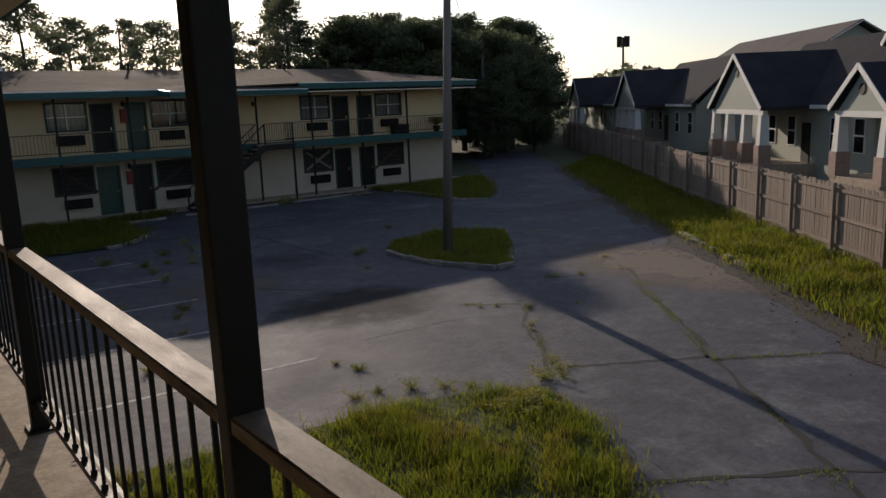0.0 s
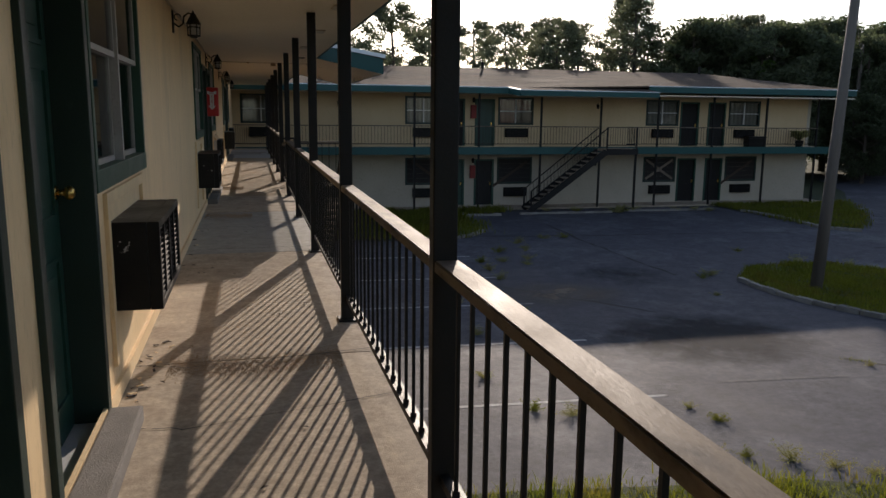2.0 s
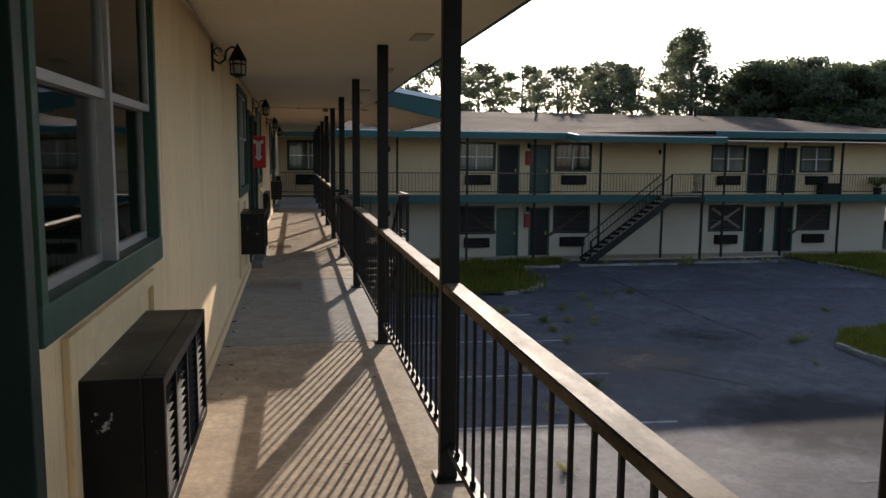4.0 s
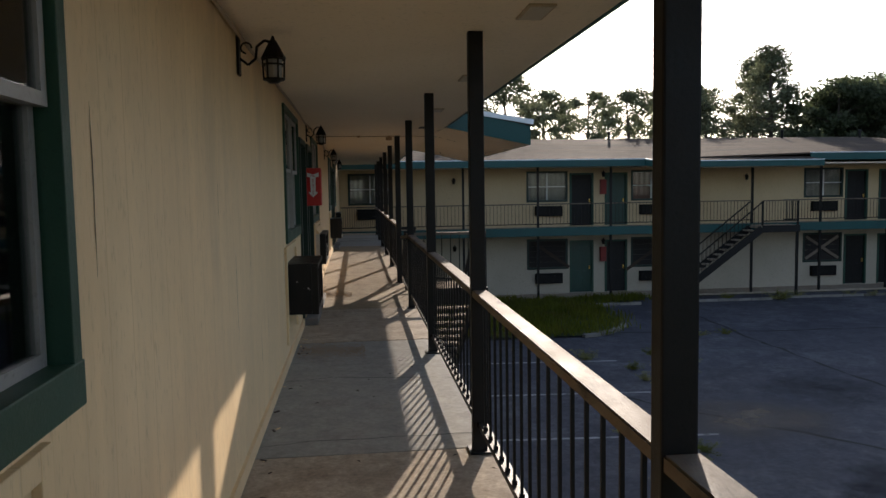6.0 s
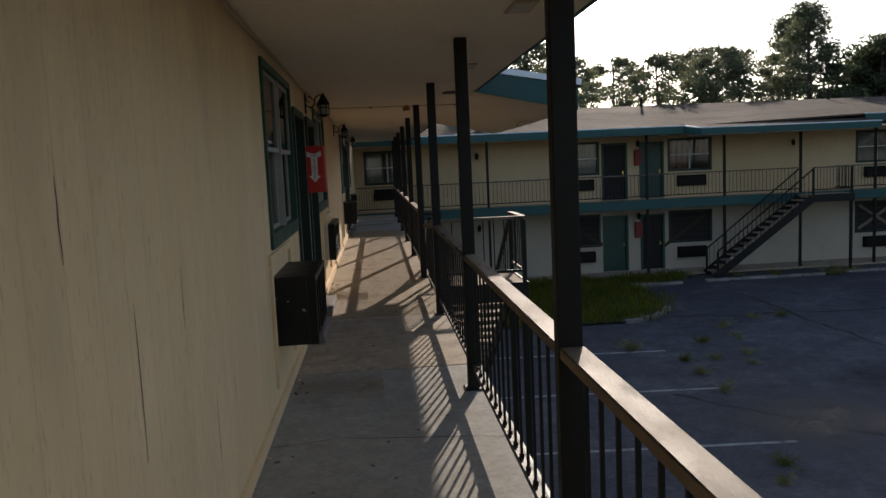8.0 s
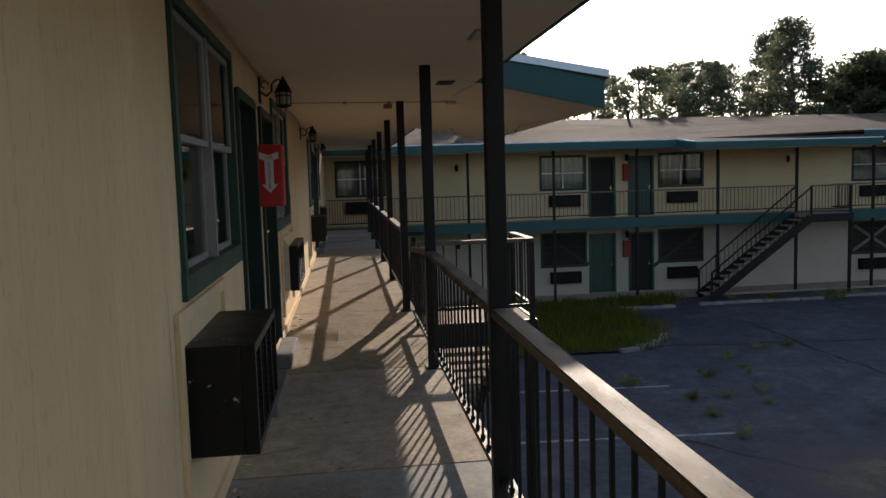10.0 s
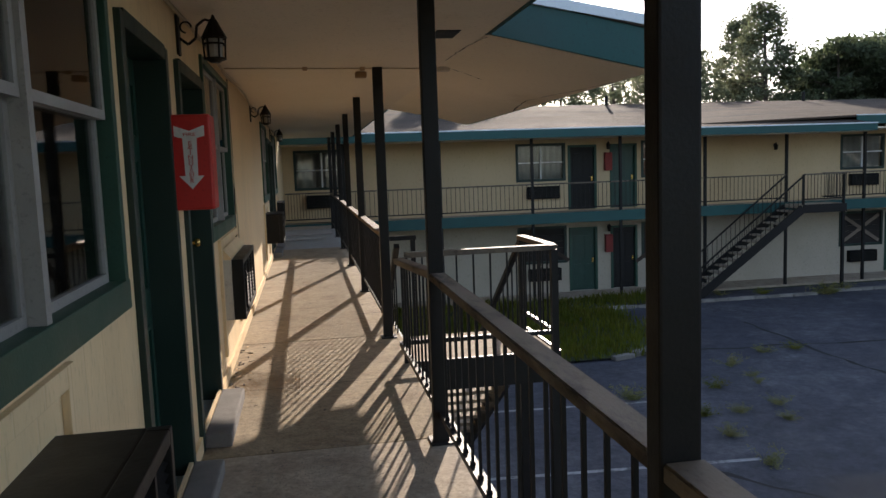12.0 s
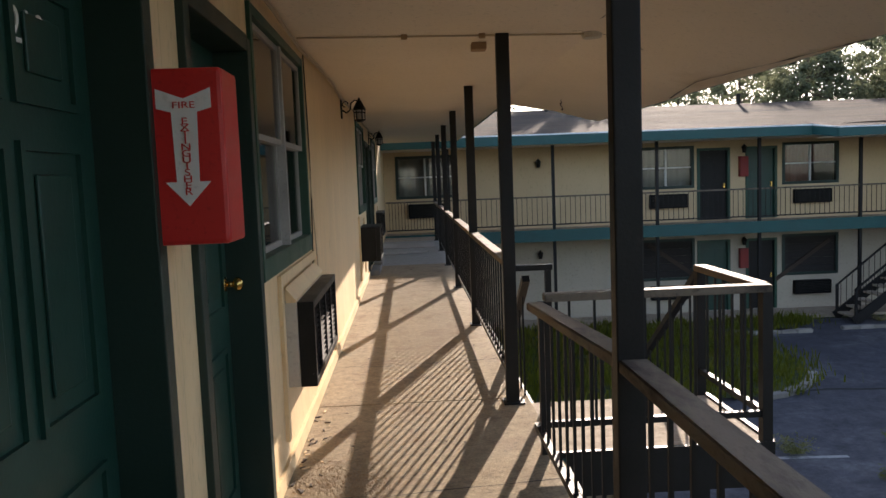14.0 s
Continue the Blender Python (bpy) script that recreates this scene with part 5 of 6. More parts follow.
# ---- lot: islands, kerbs, pole ----
def kerb_run(thing_name, pts, group, label, size=0.13, skip=0.0, seed=1):
    """A row of kerb stones along a polyline, each its own object."""
    rnd = random.Random(seed)
    parent = thing(thing_name, (pts[0][0], pts[0][1], gz(pts[0][1])), label, "kerb", group)
    inv = parent.matrix_world.inverted()
    shapes = []
    for k in range(4):
        bm = box(B(), -0.5, 0.5, -0.5, 0.5, -0.5, 0.5, 0.12)
        for v in bm.verts:
            v.co += Vector((rnd.uniform(-0.05, 0.05), rnd.uniform(-0.08, 0.08), rnd.uniform(-0.1, 0.1)))
        shapes.append(mesh_of("kerb_stone", bm, KERB))
    for a, b in zip(pts, pts[1:]):
        a, b = Vector(a), Vector(b)
        d = b - a
        n = max(1, round(d.length / 0.42))
        for i in range(n):
            if rnd.random() < skip:
                continue
            c = a + d * (i + 0.5) / n
            s = part("kerb_stone", shapes[rnd.randrange(4)], KERB, parent)
            s.location = (c.x - pts[0][0], c.y - pts[0][1], gz(c.y) - gz(pts[0][1]) + size * 0.35)
            s.rotation_euler = (0, 0, math.atan2(d.y, d.x) + rnd.uniform(-0.06, 0.06))
            s.scale = (d.length / n * 0.95, 0.17 * rnd.uniform(0.85, 1.15), size * rnd.uniform(0.9, 1.2))


def arc(p, q, bulge, n):
    p, q = Vector(p), Vector(q)
    o = (q - p).orthogonal() * bulge
    return [tuple(p.lerp(q, i / n) + o * math.sin(math.pi * i / n)) for i in range(n + 1)]


ISLAND = arc((13.45, 19.6), (14.3, 15.4), -0.09, 8) + [(14.95, 15.45)] + arc((15.3, 15.9), (18.4, 19.6), -0.02, 4) + arc((17.8, 20.9), (14.6, 20.9), -0.06, 5)
kerb_run("island_kerb", ISLAND[:10] , "island kerbs", "row of old white painted kerb stones round a grass island", seed=2)
kerb_run("island_kerb", [(15.3, 15.9), (18.4, 19.6)], "island kerbs", "thin pale kerb at the island's side", 0.08, 0.3, seed=3)
kerb_run("wheel_stop", [(8.5, 31.75), (10.55, 31.65)], "lot kerbs", "white concrete wheel stop before the far wing", 0.09, seed=4)
kerb_run("wheel_stop", [(11.4, 31.8), (15.6, 31.75)], "lot kerbs", "white concrete kerb before the far wing", 0.09, seed=5)
kerb_run("wheel_stop", [(16.0, 32.0), (20.6, 31.9)], "lot kerbs", "white concrete kerb before the far wing", 0.09, seed=6)
kerb_run("lawn_kerb", arc((21.6, 31.2), (21.9, 26.6), 0.05, 5) + [(23.0, 25.7)], "lot kerbs", "curved old kerb round the lawn", 0.12, seed=7)
kerb_run("lawn_kerb", arc((6.9, 26.6), (8.6, 28.0), -0.12, 4), "lot kerbs", "broken pale kerb round a grass patch", 0.10, 0.2, seed=8)
kerb_run("drive_kerb", [tuple(KERB_A + k_dir * s) for s in (4.0, 8.0, 12.0)], "lot kerbs", "broken kerb along the drive below the fence", 0.12, 0.35, seed=9)


def patch(name, pts, label, lift=0.05):
    return structure(name, on_ground(B(), pts, lift), SOIL, label, "lawn")


BED = [(1.35, 9.75), (3.4, 9.6), (5.36, 9.3), (6.9, 9.15), (7.6, 8.85), (8.2, 8.6), (8.6, 8.3), (8.75, 7.7), (8.5, 6.95), (8.15, 6.25), (7.75, 5.7), (7.15, 5.1), (6.7, 3.0), (6.3, 0.0), (6.0, -8.0), (1.35, -8.0)]
LAWN_W = [(1.4, 33.4), (1.4, 27.2), (4.4, 26.7), (7.0, 26.65), (7.8, 26.8), (8.4, 27.6), (8.8, 28.9), (8.8, 30.5), (8.5, 31.7), (10.6, 32.2), (11.5, 33.4)]
LAWN_E = [(21.4, 33.4), (21.6, 31.0), (22.0, 26.8), (23.2, 26.0), (26.5, 29.5), (29.0, 33.4)]
VERGE = [tuple(KERB_A + k_dir * s) for s in (-22, 0, 12, 33, 48)] + [(66.0, 64.0), (54.8, 50.8), (29.0, 18.8), (21.9, 9.7), (15.2, 1.0), (2.0, -16.0)]
patch("grass_bed", BED, "overgrown grass bed beside the near walkway")
patch("grass_island", [(x, y) for x, y in ISLAND], "small grass island round the pole")
patch("lawn_wing", LAWN_W, "green lawn before the far wing")
patch("lawn_end", LAWN_E, "green lawn at the far wing's end")
patch("verge", VERGE, "overgrown verge along the wooden fence", 0.03)


def inside(p, poly):
    x, y = p
    c = False
    for (x0, y0), (x1, y1) in zip(poly, poly[1:] + poly[:1]):
        if (y0 > y) != (y1 > y) and x < (x1 - x0) * (y - y0) / (y1 - y0) + x0:
            c = not c
    return c


def blades(name, poly, count, h0, h1, width, mat, label, seed, wild=0.5, fringe=0.25):
    """Bent grass blades, two triangles and a tip each, scattered over a polygon in uneven tufts."""
    rnd = random.Random(seed)
    xs, ys = [p[0] for p in poly], [p[1] for p in poly]
    vs, fs = [], []
    made = tries = 0
    while made < count and tries < count * 20:
        tries += 1
        x, y = rnd.uniform(min(xs), max(xs)), rnd.uniform(min(ys), max(ys))
        jx, jy = x + rnd.gauss(0, fringe), y + rnd.gauss(0, fringe)
        if not inside((jx, jy), poly):
            continue
        d = noise.noise(Vector((x * 0.9, y * 0.9, seed))) * 0.5 + noise.noise(Vector((x * 3.1, y * 3.1, seed + 5))) * 0.35 + 0.55
        if rnd.random() > d + 0.25:
            continue
        made += 1
        h = (h0 + (h1 - h0) * max(0, d)) * rnd.uniform(0.6, 1.25)
        a = rnd.uniform(0, 6.283)
        w = width * rnd.uniform(0.6, 1.3)
        dx, dy = math.cos(a), math.sin(a)
        lean = rnd.uniform(0.1, wild) * h
        b = rnd.uniform(0, 6.283)
        lx, ly = math.cos(b) * lean, math.sin(b) * lean
        z = gz(y) + 0.03
        k = len(vs)
        vs += [(x - dx * w, y - dy * w, z), (x + dx * w, y + dy * w, z), (x + lx * 0.4 + dx * w * 0.7, y + ly * 0.4 + dy * w * 0.7, z + h * 0.6),
               (x + lx * 0.4 - dx * w * 0.7, y + ly * 0.4 - dy * w * 0.7, z + h * 0.6), (x + lx, y + ly, z + h)]
        fs += [(k, k + 1, k + 2, k + 3), (k + 3, k + 2, k + 4)]
    return tagged(new(name, soup(name, vs, fs, mat)), label, "grass", kind="stuff")


blades("grass", BED, 95000, 0.05, 0.27, 0.0065, GRASS, "long green and yellowing grass in the near bed", 1, 0.7, 0.15)
blades("grass", ISLAND, 16000, 0.06, 0.18, 0.011, GRASS, "short green grass on the island", 2, 0.6, 0.05)
blades("grass", LAWN_W, 12000, 0.10, 0.30, 0.018, GRASS, "green grass before the far wing", 3)
blades("grass", LAWN_E, 9000, 0.08, 0.22, 0.018, GRASS, "green grass at the far wing's end", 4)
blades("grass", [tuple(KERB_A + k_dir * s) for s in (-6, 0, 12, 33)] + [(43.0, 36.8), (28.6, 18.5), (21.6, 9.4), (15.0, 0.9)], 42000, 0.10, 0.38, 0.014, GRASS, "overgrown grass verge along the fence", 5, 0.8)


def weed(x, y, size, seed, mat=WEED, label="low dry weed growing through a crack in the asphalt"):
    """A low spreading weed: thin bent stems and many small leaves."""
    rnd = random.Random(seed)
    stems, leaves = ([], []), ([], [])
    for s in range(rnd.randrange(14, 22)):
        a, l = rnd.uniform(0, 6.283), rnd.uniform(0.2, 1.0)
        tip = Vector((math.cos(a) * size * l, math.sin(a) * size * l * 0.9, size * rnd.uniform(0.18, 0.62)))
        e = tip.orthogonal().normalized() * 0.004
        i = len(stems[0])
        stems[0].extend([tuple(-e), tuple(e), tuple(tip)])
        stems[1].append((i, i + 1, i + 2))
        for k in range(34):
            p = tip * rnd.uniform(0.15, 1.0) + Vector((rnd.gauss(0, 1), rnd.gauss(0, 1), rnd.gauss(0, 0.5))) * size * 0.09
            p.z = max(p.z, 0.01)
            d = Vector((rnd.gauss(0, 1), rnd.gauss(0, 1), rnd.gauss(0, 1.0))).normalized() * size * rnd.uniform(0.03, 0.075)
            e = d.orthogonal().normalized() * d.length * 0.28
            i = len(leaves[0])
            leaves[0].extend([tuple(p - d), tuple(p + e), tuple(p + d), tuple(p - e)])
            leaves[1].append((i, i + 1, i + 2, i + 3))
    w = thing("weed", (x, y, gz(y)), label, "weed", "weeds in the lot")
    part("stems", soup("stems", *stems, mat), mat, w)
    part("leaves", soup("leaves", *leaves, mat), mat, w)
    return w


WEEDS = [(7.15, 11.05, .35), (7.0, 11.6, .25), (7.3, 9.65, .5), (7.75, 9.35, .45), (6.8, 9.9, .3), (8.1, 9.1, .35), (11.4, 12.7, .25), (11.7, 12.5, .2), (12.15, 11.85, .3), (11.2, 10.9, .3),
         (11.0, 10.6, .2), (14.7, 13.55, .35), (15.3, 13.2, .3), (9.9, 9.0, .45), (9.75, 8.7, .4), (9.5, 8.4, .45), (13.2, 11.4, .15), (17.5, 14.3, .3), (16.6, 13.0, .2), (13.0, 20.3, .45), (12.6, 20.0, .4),
         (16.9, 21.6, .4), (18.2, 20.9, .35), (6.2, 24.1, .55), (7.05, 23.0, .4), (7.0, 22.05, .4), (6.93, 20.95, .45), (9.1, 25.6, .5), (8.05, 24.35, .4), (8.95, 24.4, .3), (8.6, 23.25, .4), (7.75, 23.0, .35),
         (11.1, 26.4, .45), (10.3, 26.3, .4), (9.1, 24.8, .3), (8.34, 22.5, .3), (15.9, 23.2, .3), (11.84, 18.2, .25), (6.4, 9.95, .4), (5.1, 11.7, .45), (4.6, 12.0, .4), (4.3, 13.6, .35), (5.6, 15.6, .3),
         (15.8, 31.75, .75), (16.1, 31.85, .7), (16.9, 32.2, .5), (18.8, 32.0, .5), (19.6, 31.9, .5), (14.2, 32.4, .5), (12.9, 32.6, .4), (20.2, 31.6, .5), (5.2, 18.7, .3), (6.3, 17.5, .4), (5.9, 16.9, .3), (4.9, 16.1, .35)]
for i, (x, y, s) in enumerate(WEEDS):
    weed(x, y, s * (0.85 if y > 16 else 0.7), i + 40, GRASS if i % 4 == 0 else WEED)
# tall seeding weed in the near bed
for i, (x, y) in enumerate(((8.0, 7.9), (8.1, 7.6), (9.2, 8.45))):
    weed(x, y, 0.5, 90 + i)

# utility pole
pl = thing("utility_pole", (14.8, 18.25, gz(18.25)), "weathered grey wooden utility pole on the grass island", "utility pole")
bm = rod(B(), (0, 0, -0.1), (0.42, 0.0, 9.5), 0.155, 0.10, 16)
part("shaft", bm, POLE, pl, smooth=True)
wire = thing("overhead_wire", (15.15, 18.5, 5.6), "thin overhead wires hanging from the pole", "wire")
bm = B()
pts = [Vector((0.1, 0, 0.1)).lerp(Vector((24, 26, 0.5)), i / 12) + Vector((0, 0, -1.2 * math.sin(math.pi * i / 12))) for i in range(13)]
for p, q in zip(pts, pts[1:]):
    rod(bm, p, q, 0.012, 0.012, 5)
part("cable", bm, IRON, wire)
pl2 = thing("utility_pole", (39.5, 45.0, gz(45)), "far thin utility pole before the dark trees", "utility pole")
part("shaft", rod(B(), (0, 0, 0), (0, 0, 9.0), 0.15, 0.11, 10), POLE, pl2)

# ---- fence ----
F_A, F_B = Vector((12.35, -2.42)), Vector((51.9, 48.6))
f_dir = (F_B - F_A).normalized()
f_len = (F_B - F_A).length
f_ang = math.degrees(math.atan2(f_dir.y, f_dir.x))
bays = 25
bay = f_len / bays
rnd = random.Random(12)
picket = mesh_of("picket", prism(B(), [(-0.066, 0.0), (0.066, 0.0), (0.066, 1.96), (0.035, 2.00), (-0.035, 2.00), (-0.066, 1.96)], 1, 0.0, 0.018), FENCE)
for k in range(bays):
    o = F_A + f_dir * bay * k
    f = thing("fence_panel", (o.x, o.y, gz(o.y)), "weathered grey wooden fence panel with rails facing the drive", "fence", "fence panels", f_ang)
    part("post", box(B(), -0.05, 0.05, 0.0, 0.10, -0.05, 2.02, 0.006), FENCE, f)
    for z in (0.25, 1.02, 1.78):
        part("rail", box(B(), 0.051, bay - 0.051, -0.04, -0.0, z, z + 0.09), FENCE, f)
    n = int(bay / 0.145)
    for i in range(n):
        if rnd.random() < 0.02:
            continue
        p = part("picket", picket, FENCE, f)
        p.location = (bay * (i + 0.5) / n, -0.0581, rnd.uniform(-0.03, 0.03))
        p.rotation_euler = (0, rnd.uniform(-0.012, 0.012), 0)


# ---- houses behind the fence ----
H_ANG = math.degrees(math.atan2(0.788, 0.616))


def house(cx, cy, width, label, ridge=3.4, body=6.5, pw=3.6, peak=5.9):
    """Cottage; local x along its front (parallel to the fence), local -y away from the fence. A gabled porch on tapered columns stands before it."""
    g = -2.35
    h = thing("house", (cx, cy, g), label, "house", "cottages behind the fence", H_ANG)
    eave = 3.1
    # main body
    bm = box(B(), -width + 4, 4.6, -2.6 - body, -2.6, -0.7, eave)
    part("wall", bm, HOUSE, h, "pale grey-green siding")
    bm = B()
    rz = eave + ridge
    x0, x1, y0, y1 = -width + 3.5, 5.1, -3.1 - body, -2.1
    ym = (y0 + y1) / 2
    prism(bm, [(y1, eave), (ym, rz), (y0, eave), (y0, eave - 0.15), (ym, rz - 0.18), (y1, eave - 0.15)], 0, x0, x1)
    part("roof", bm, DARK_SHINGLE, h, "charcoal shingle roof")
    bm = B()
    prism(bm, [(y1 - 0.5, eave - 0.15), (ym, rz - 0.25), (y0 + 0.5, eave - 0.15)], 0, x0 + 0.35, x0 + 0.5)
    part("gable_wall", bm, HOUSE, h)
    bm = B()
    prism(bm, [(y1 - 0.5, eave - 0.15), (ym, rz - 0.25), (y0 + 0.5, eave - 0.15)], 0, x1 - 0.5, x1 - 0.35)
    part("gable_wall", bm, HOUSE, h)
    # porch gable
    bm = B()
    prism(bm, [(-pw - 0.3, eave - 0.05), (0, peak), (pw + 0.3, eave - 0.05), (pw + 0.3, eave - 0.22), (0, peak - 0.2), (-pw - 0.3, eave - 0.22)], 1, ym, 0.35)
    part("porch_roof", bm, DARK_SHINGLE, h, "charcoal shingle porch roof")
    for s in (-1, 1):
        part("barge_board", bar(B(), (s * (pw + 0.3), 0.37, eave - 0.14), (0, 0.37, peak - 0.1), 0.04, 0.24), HOUSE_WHITE, h, "white painted barge board")
    part("porch_beam", box(B(), -pw - 0.1, pw + 0.1, -0.08, 0.16, eave - 0.45, eave - 0.2), HOUSE_WHITE, h, "white painted porch beam")
    part("porch_beam", box(B(), pw - 0.1, pw + 0.1, -2.6, -0.081, eave - 0.45, eave - 0.2), HOUSE_WHITE, h, "white painted porch beam")
    part("fascia", box(B(), x0, x1, y1 + 0.001, y1 + 0.04, eave - 0.2, eave - 0.02), HOUSE_WHITE, h, "white painted fascia")
    bm = B()
    prism(bm, [(-pw + 0.1, eave - 0.2), (0, peak - 0.3), (pw - 0.1, eave - 0.2)], 1, 0.0, 0.12)
    part("porch_gable", bm, HOUSE, h)
    v = part("gable_vent", rod(B(), (0, 0.121, peak - 1.05), (0, 0.16, peak - 1.05), 0.24, 0.24, 14), IRON, h, "round dark gable vent")
    for x in (-pw + 0.2, -pw / 3, pw / 3, pw - 0.2) if pw > 3 else (-pw + 0.2, pw - 0.2):
        c = part("column_base", box(B(), x - 0.32, x + 0.32, -0.32, 0.32, 0, 1.15, 0.02), STONE, h, "brown stone column base")
        bm = B()
        bmesh.ops.create_cone(bm, cap_ends=True, segments=4, radius1=0.36, radius2=0.26, depth=eave - 0.45 - 1.15, matrix=Matrix.Translation((x, 0, (eave - 0.45 + 1.15) / 2)) @ pose(0, 0, 0, 0, 0, 45))
        part("column", bm, HOUSE_WHITE, h)
    part("porch_floor", box(B(), -pw, pw, -2.6, 0.3, -0.7, 0.12), CONCRETE, h)
    for x, zz in ((-5.6, 0.9), (-width + 5.2, 0.9), (-0.9, 0.9), (1.6, 0.9)):
        if x < -width + 4.5:
            continue
        w = part("window", box(B(), x - 0.5, x + 0.5, -2.62, -2.54, zz, zz + 1.6, 0.01), HOUSE_WHITE, h, "white framed sash window")
        for a in (0.06, 0.84):
            part("pane", box(B(), x - 0.41, x + 0.41, -2.539, -2.53, zz + a, zz + a + 0.70), GLASS, w)
    part("door", box(B(), -3.0, -2.1, -2.62, -2.55, 0.1, 2.15), IRON, h, "dark front door")
    return h


def dormer(h):
    """Small gabled dormer with a white sash window on a cottage roof."""
    y, z0, w = -2.5, 4.1, 0.85
    d = part("dormer", box(B(), -w, w, y - 3.0, y, 3.0, z0 + 1.75), HOUSE, h, "pale dormer wall")
    part("dormer_roof", prism(B(), [(-w - 0.3, z0 + 1.62), (0, z0 + 2.85), (w + 0.3, z0 + 1.62), (w + 0.3, z0 + 1.48), (0, z0 + 2.70), (-w - 0.3, z0 + 1.48)], 1, y - 3.2, y + 0.3), DARK_SHINGLE, d, "charcoal shingles")
    part("dormer_gable", prism(B(), [(-w, z0 + 1.751), (0, z0 + 2.65), (w, z0 + 1.751)], 1, y - 0.1, y - 0.01), HOUSE, d)
    for k in (-1, 1):
        part("barge_board", bar(B(), (k * (w + 0.3), y + 0.32, z0 + 1.54), (0, y + 0.32, z0 + 2.77), 0.04, 0.2), HOUSE_WHITE, d, "white painted barge board")
    part("window_frame", box(B(), -0.45, 0.45, y + 0.001, y + 0.06, z0 + 0.35, z0 + 1.55, 0.01), HOUSE_WHITE, d, "white framed sash window")
    for a in (0.42, 1.0):
        part("pane", box(B(), -0.36, 0.36, y + 0.061, y + 0.07, z0 + a, z0 + a + 0.48), GLASS, d)
    d.location.x = 1.9


house(39.4, 23.6, 13.0, "pale cottage with charcoal roof and gabled porch on stone-based columns")
second = house(33.6, 14.4, 9.5, "cottage with a small gabled porch, dormer and brick column bases", pw=2.0, peak=4.85)
dormer(second)
house(53.3, 42.4, 14.0, "farther shaded cottage with gabled porch behind the fence")
house(64.0, 58.0, 14.0, "distant cottage beside dark trees", 3.0)


def big_house(cx, cy, width, depth, eave, ridge, label, ang=H_ANG):
    h = thing("house", (cx, cy, -2.6), label, "house", "large roofs behind the cottages", ang)
    part("wall", box(B(), -width / 2, width / 2, -depth / 2, depth / 2, 0, eave), HOUSE, h)
    part("roof", prism(B(), [(-depth / 2 - 0.6, eave), (0, ridge), (depth / 2 + 0.6, eave), (depth / 2 + 0.6, eave - 0.15), (0, ridge - 0.15), (-depth / 2 - 0.6, eave - 0.15)], 0, -width / 2 - 0.6, width / 2 + 0.6), BROWN_SHINGLE, h, "grey-brown shingle roof")
    for x in (-width / 2 - 0.62, width / 2 + 0.62):
        for s in (-1, 1):
            part("barge_board", bar(B(), (x, s * (depth / 2 + 0.6), eave - 0.1), (x, 0, ridge - 0.1), 0.05, 0.25, (1, 0, 0)), HOUSE_WHITE, h, "white painted barge board")
    part("gable_wall", prism(B(), [(-depth / 2, eave - 0.01), (0, ridge - 0.3), (depth / 2, eave - 0.01)], 0, -width / 2, width / 2), HOUSE, h)


big_house(60.0, 32.0, 20, 14, 4.0, 8.4, "large pale building with a broad grey-brown gabled roof", H_ANG)
big_house(84.0, 66.0, 22, 13, 3.6, 7.2, "distant long building with a low brown roof", H_ANG)
mast = thing("cell_mast", (95.0, 77.0, -3), "distant phone mast with antennas", "mast")
part("pole", rod(B(), (0, 0, 0), (0, 0, 13.0), 0.22, 0.16, 10), IRON, mast)
bm = B()
for k in range(6):
    a = k * math.pi / 3
    box(bm, math.cos(a) * 0.8 - 0.12, math.cos(a) * 0.8 + 0.12, math.sin(a) * 0.8 - 0.12, math.sin(a) * 0.8 + 0.12, 11.6, 13.2)
    bar(bm, (0, 0, 12.4), (math.cos(a) * 0.8, math.sin(a) * 0.8, 12.4), 0.06)
part("antennas", bm, IRON, mast)


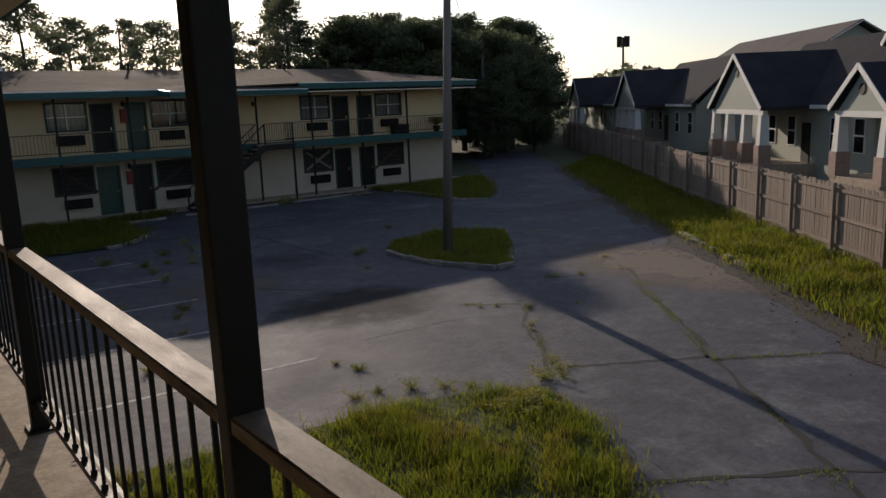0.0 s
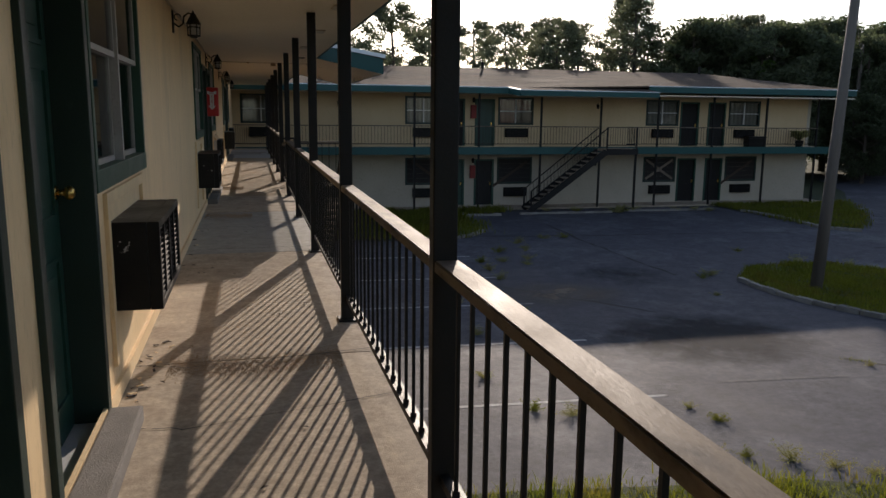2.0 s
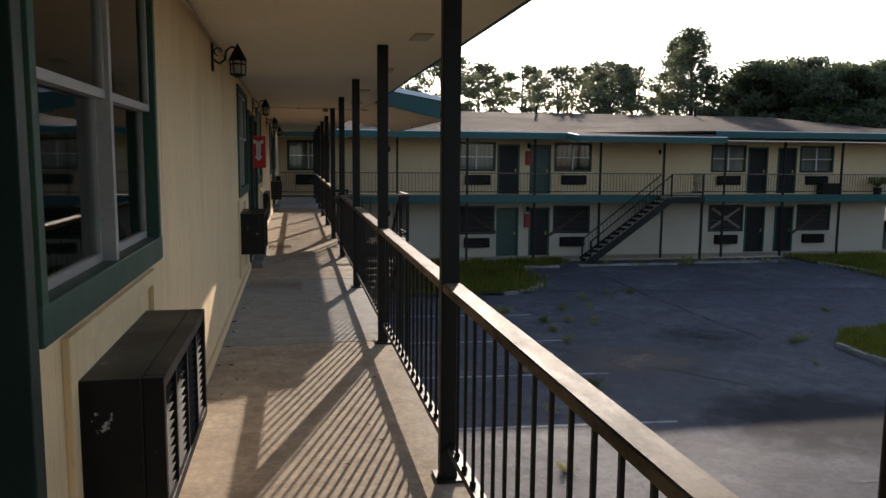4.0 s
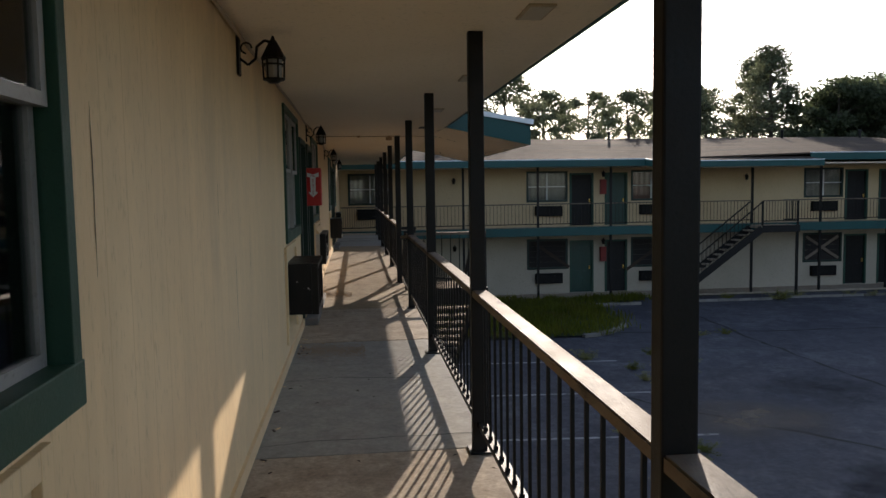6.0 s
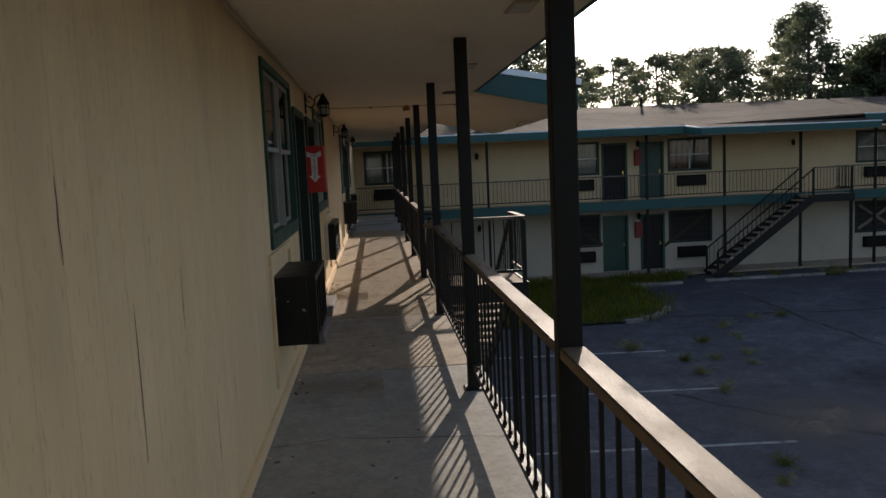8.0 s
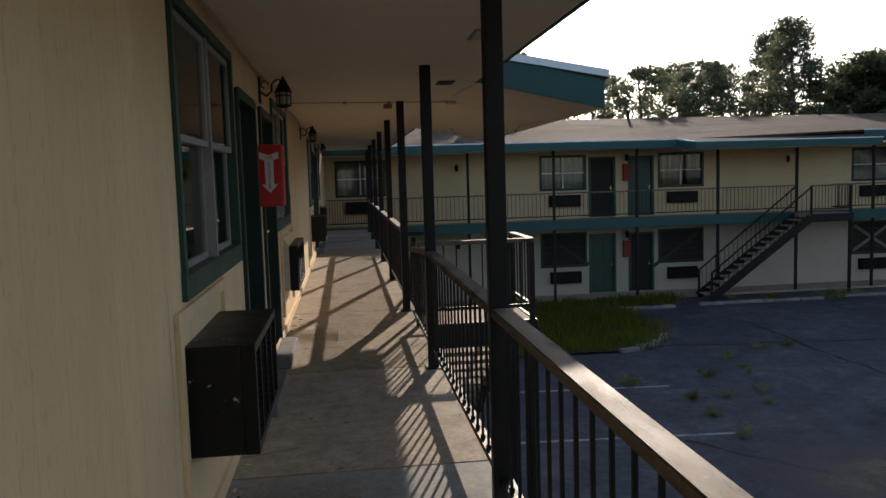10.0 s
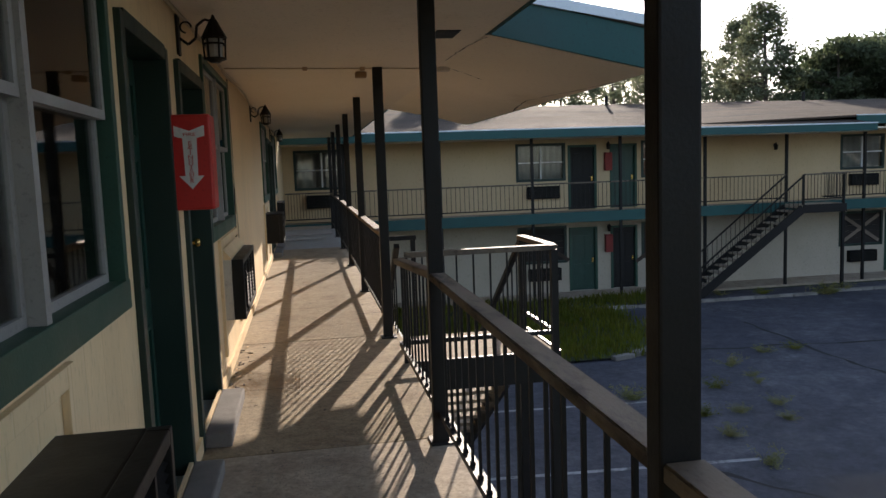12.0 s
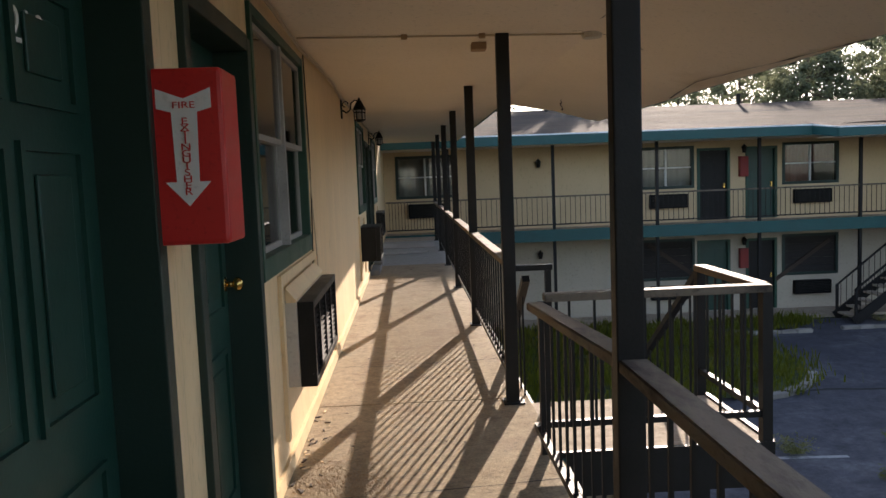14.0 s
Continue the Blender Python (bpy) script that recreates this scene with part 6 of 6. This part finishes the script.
# ---- trees ----
def tree(name, at, height, spread, crown_from, clumps, seed, label, per=420, leaf=0.17, mat=LEAF, pine=False):
    rnd = random.Random(seed)
    t = thing(name, at, label, "tree", "trees behind the motel")
    bm = B()
    lean = Vector((rnd.uniform(-0.4, 0.4), rnd.uniform(-0.4, 0.4), 0))
    segs = 6
    pts = [Vector((0, 0, 0)) + lean * (i / segs) ** 2 + Vector((0, 0, height * 0.93 * i / segs)) for i in range(segs + 1)]
    r = height * 0.018 + 0.06
    for i, (p, q) in enumerate(zip(pts, pts[1:])):
        rod(bm, p, q, r * (1 - 0.85 * i / segs), r * (1 - 0.85 * (i + 1) / segs), 8)
    centres = []
    for k in range(clumps):
        f = crown_from + (1 - crown_from) * ((k + rnd.random()) / clumps)
        rel = (f - crown_from) / (1 - crown_from)
        prof = (1.0 - rel) ** 0.75 * 0.9 + 0.15 if pine else math.sin(math.pi * (0.12 + 0.83 * rel)) ** 0.7
        a = rnd.uniform(0, 6.283)
        d = spread * prof * math.sqrt(rnd.uniform(0.12, 1.0))
        base = lean * f * f + Vector((0, 0, height * f * 0.95))
        c = base + Vector((math.cos(a) * d, math.sin(a) * d, (0.3 if not pine else -0.05) * d * rnd.uniform(0.0, 0.8)))
        centres.append((c, spread * rnd.uniform(0.14, 0.30)))
        if k % 2 == 0:
            rod(bm, base - Vector((0, 0, d * 0.25)), c, r * 0.22 * (1.1 - rel), 0.02, 5)
    part("trunk", bm, BARK, t)
    vs, fs = [], []
    for c, rad in centres:
        for k in range(per):
            p = Vector((rnd.gauss(0, 1), rnd.gauss(0, 1), rnd.gauss(0, 1)))
            p = p.normalized() * rad * rnd.random() ** 0.6
            p.z *= 0.62
            p += c
            d = Vector((rnd.gauss(0, 1), rnd.gauss(0, 1), rnd.gauss(0, 0.8))).normalized()
            e = d.orthogonal().normalized()
            e.rotate(Matrix.Rotation(rnd.uniform(0, 6.283), 3, d))
            s = leaf * rnd.uniform(0.6, 1.4)
            i = len(vs)
            vs += [tuple(p - d * s), tuple(p + e * s * 0.42), tuple(p + d * s), tuple(p - e * s * 0.42)]
            fs.append((i, i + 1, i + 2, i + 3))
    part("crown", soup("crown", vs, fs, mat), mat, t)
    return t


G = -2.8
PINE = "tall dark pine with a ragged crown behind the motel wing"
BROAD = "dense dark broadleaf tree at the end of the drive"
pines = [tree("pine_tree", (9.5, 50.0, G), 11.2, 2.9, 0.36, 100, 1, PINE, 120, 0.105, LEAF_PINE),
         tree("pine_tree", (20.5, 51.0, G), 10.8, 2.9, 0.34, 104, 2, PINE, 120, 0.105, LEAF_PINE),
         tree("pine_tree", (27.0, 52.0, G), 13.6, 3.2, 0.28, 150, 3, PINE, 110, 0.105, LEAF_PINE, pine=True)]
PINES = [(0, 16.8, 49.5, 0.92, 40), (1, 23.6, 53.5, 1.02, 100), (0, 31.4, 53.0, 0.95, 200), (1, 34.6, 51.5, 1.08, 300), (0, 13.0, 55.0, 0.98, 70), (1, 4.5, 52.0, 1.08, 170),
         (0, 0.5, 55.0, 1.15, 20), (1, -5.0, 52.0, 1.1, 250), (2, 30.0, 60.0, 1.05, 130), (1, 18.0, 62.0, 1.1, 30), (0, 24.5, 62.0, 1.1, 310), (0, -12.0, 50.0, 1.1, 310)]
for k, x, y, s, a in PINES:
    c = copy_thing(pines[k], pose(x, y, G, 0, 0, a))
    c.scale = (s, s, s)
broads = [tree("broadleaf_tree", (38.0, 50.0, G), 11.0, 4.2, 0.14, 150, 5, BROAD, 170, 0.15),
          tree("broadleaf_tree", (44.0, 53.0, G), 12.0, 4.4, 0.10, 150, 6, BROAD, 170, 0.15)]
# those from x 56 to 69 are added behind the rest to shade the cottages
BROADS = [(0, 35.0, 47.5, 0.95, 90), (1, 40.5, 45.5, 0.80, 200), (0, 47.0, 50.0, 0.90, 140), (1, 41.0, 57.0, 1.0, 20), (0, 49.5, 56.5, 1.0, 270), (1, 36.0, 56.0, 0.95, 310),
          (0, 43.8, 48.0, 0.72, 10), (1, 38.5, 42.8, 0.50, 60), (0, 32.8, 44.0, 0.55, 240), (1, 46.0, 46.2, 0.62, 130), (0, 52.0, 62.0, 1.1, 180), (1, 56.0, 58.5, 1.05, 75), (0, 62.5, 66.0, 1.1, 330), (1, 69.0, 73.5, 1.2, 120), (0, 31.0, 51.0, 1.0, 45), (0, 34.2, 53.5, 1.05, 170)]
for k, x, y, s, a in BROADS:
    c = copy_thing(broads[k], pose(x, y, G, 0, 0, a))
    c.scale = (s, s, s)
tree("young_tree", (33.5, 47.0, G), 8.6, 2.0, 0.25, 14, 9, "yellow-green sunlit tree behind the motel wing", 300, 0.15, LEAF_LIT)
# low distant wood
rnd = random.Random(77)
vs, fs = [], []
for k in range(26000):
    a = rnd.uniform(-0.6, 1.45)
    d = rnd.uniform(105, 150)
    top = 4.5 + 2.5 * noise.noise(Vector((a * 14, 0, 3))) + 1.5 * noise.noise(Vector((a * 45, 2, 3)))
    p = Vector((math.sin(a) * d, math.cos(a) * d, -3 + (top + 3) * rnd.random() ** 0.7))
    e = Vector((rnd.gauss(0, 1), rnd.gauss(0, 1), rnd.gauss(0, 1))).normalized() * 0.6
    o = e.orthogonal()
    i = len(vs)
    vs += [tuple(p - e), tuple(p + o * 0.6), tuple(p + e), tuple(p - o * 0.6)]
    fs.append((i, i + 1, i + 2, i + 3))
tagged(new("far_woods", soup("far_woods", vs, fs, LEAF)), "low distant woods on the horizon", "woods", kind="stuff")


# ---- grass along cracks, soil along the drive ----
rnd = random.Random(99)
vs, fs = [], []
for (a, b) in CRACKS[:11]:
    a, b = Vector(a), Vector(b)
    n = int((b - a).length / 0.10)
    for i in range(n):
        p = a.lerp(b, i / n)
        if noise.noise(Vector((p.x * 0.9, p.y * 0.9, 7))) < 0.02:
            continue
        for k in range(9):
            x, y = p.x + rnd.gauss(0, 0.07), p.y + rnd.gauss(0, 0.07)
            h, g = rnd.uniform(0.02, 0.09), rnd.uniform(0, 6.283)
            dx, dy = math.cos(g) * 0.006, math.sin(g) * 0.006
            j = len(vs)
            z = gz(y)
            vs += [(x - dx, y - dy, z), (x + dx, y + dy, z), (x + rnd.gauss(0, 0.03), y + rnd.gauss(0, 0.03), z + h)]
            fs.append((j, j + 1, j + 2))
tagged(new("crack_grass", soup("crack_grass", vs, fs, GRASS)), "low grass growing along the asphalt cracks", "grass", kind="stuff")
rnd = random.Random(101)
bm = B()
prev = None
side = Vector((k_dir.y, -k_dir.x))
for i in range(120):
    p = KERB_A + k_dir * (-8 + i * 0.36)
    w = 0.75 + 0.7 * noise.noise(Vector((i * 0.21, 1, 4))) + rnd.uniform(-0.08, 0.08)
    row = [bm.verts.new((q.x, q.y, gz(q.y) + 0.012)) for q in (p - side * max(0.05, w), p + side * 0.3)]
    if prev:
        bm.faces.new((prev[0], row[0], row[1], prev[1]))
    prev = row
structure("soil_edge", bm, DIRT, "dark soil and leaf litter along the drive's edge", "soil")
vs, fs = [], []
for i in range(2200):
    p = KERB_A + k_dir * rnd.uniform(-6, 26) - side * abs(rnd.gauss(0, 0.6))
    s = rnd.uniform(0.010, 0.034)
    d = Vector((rnd.gauss(0, 1), rnd.gauss(0, 1), rnd.gauss(0, 0.3))).normalized() * s
    e = d.orthogonal().normalized() * s * 0.5
    c = Vector((p.x, p.y, gz(p.y) + 0.02))
    j = len(vs)
    vs += [tuple(c - d), tuple(c + e), tuple(c + d), tuple(c - e)]
    fs.append((j, j + 1, j + 2, j + 3))
tagged(new("leaf_litter", soup("leaf_litter", vs, fs, BOARD)), "scattered leaf litter and bark along the drive", "litter", kind="stuff")
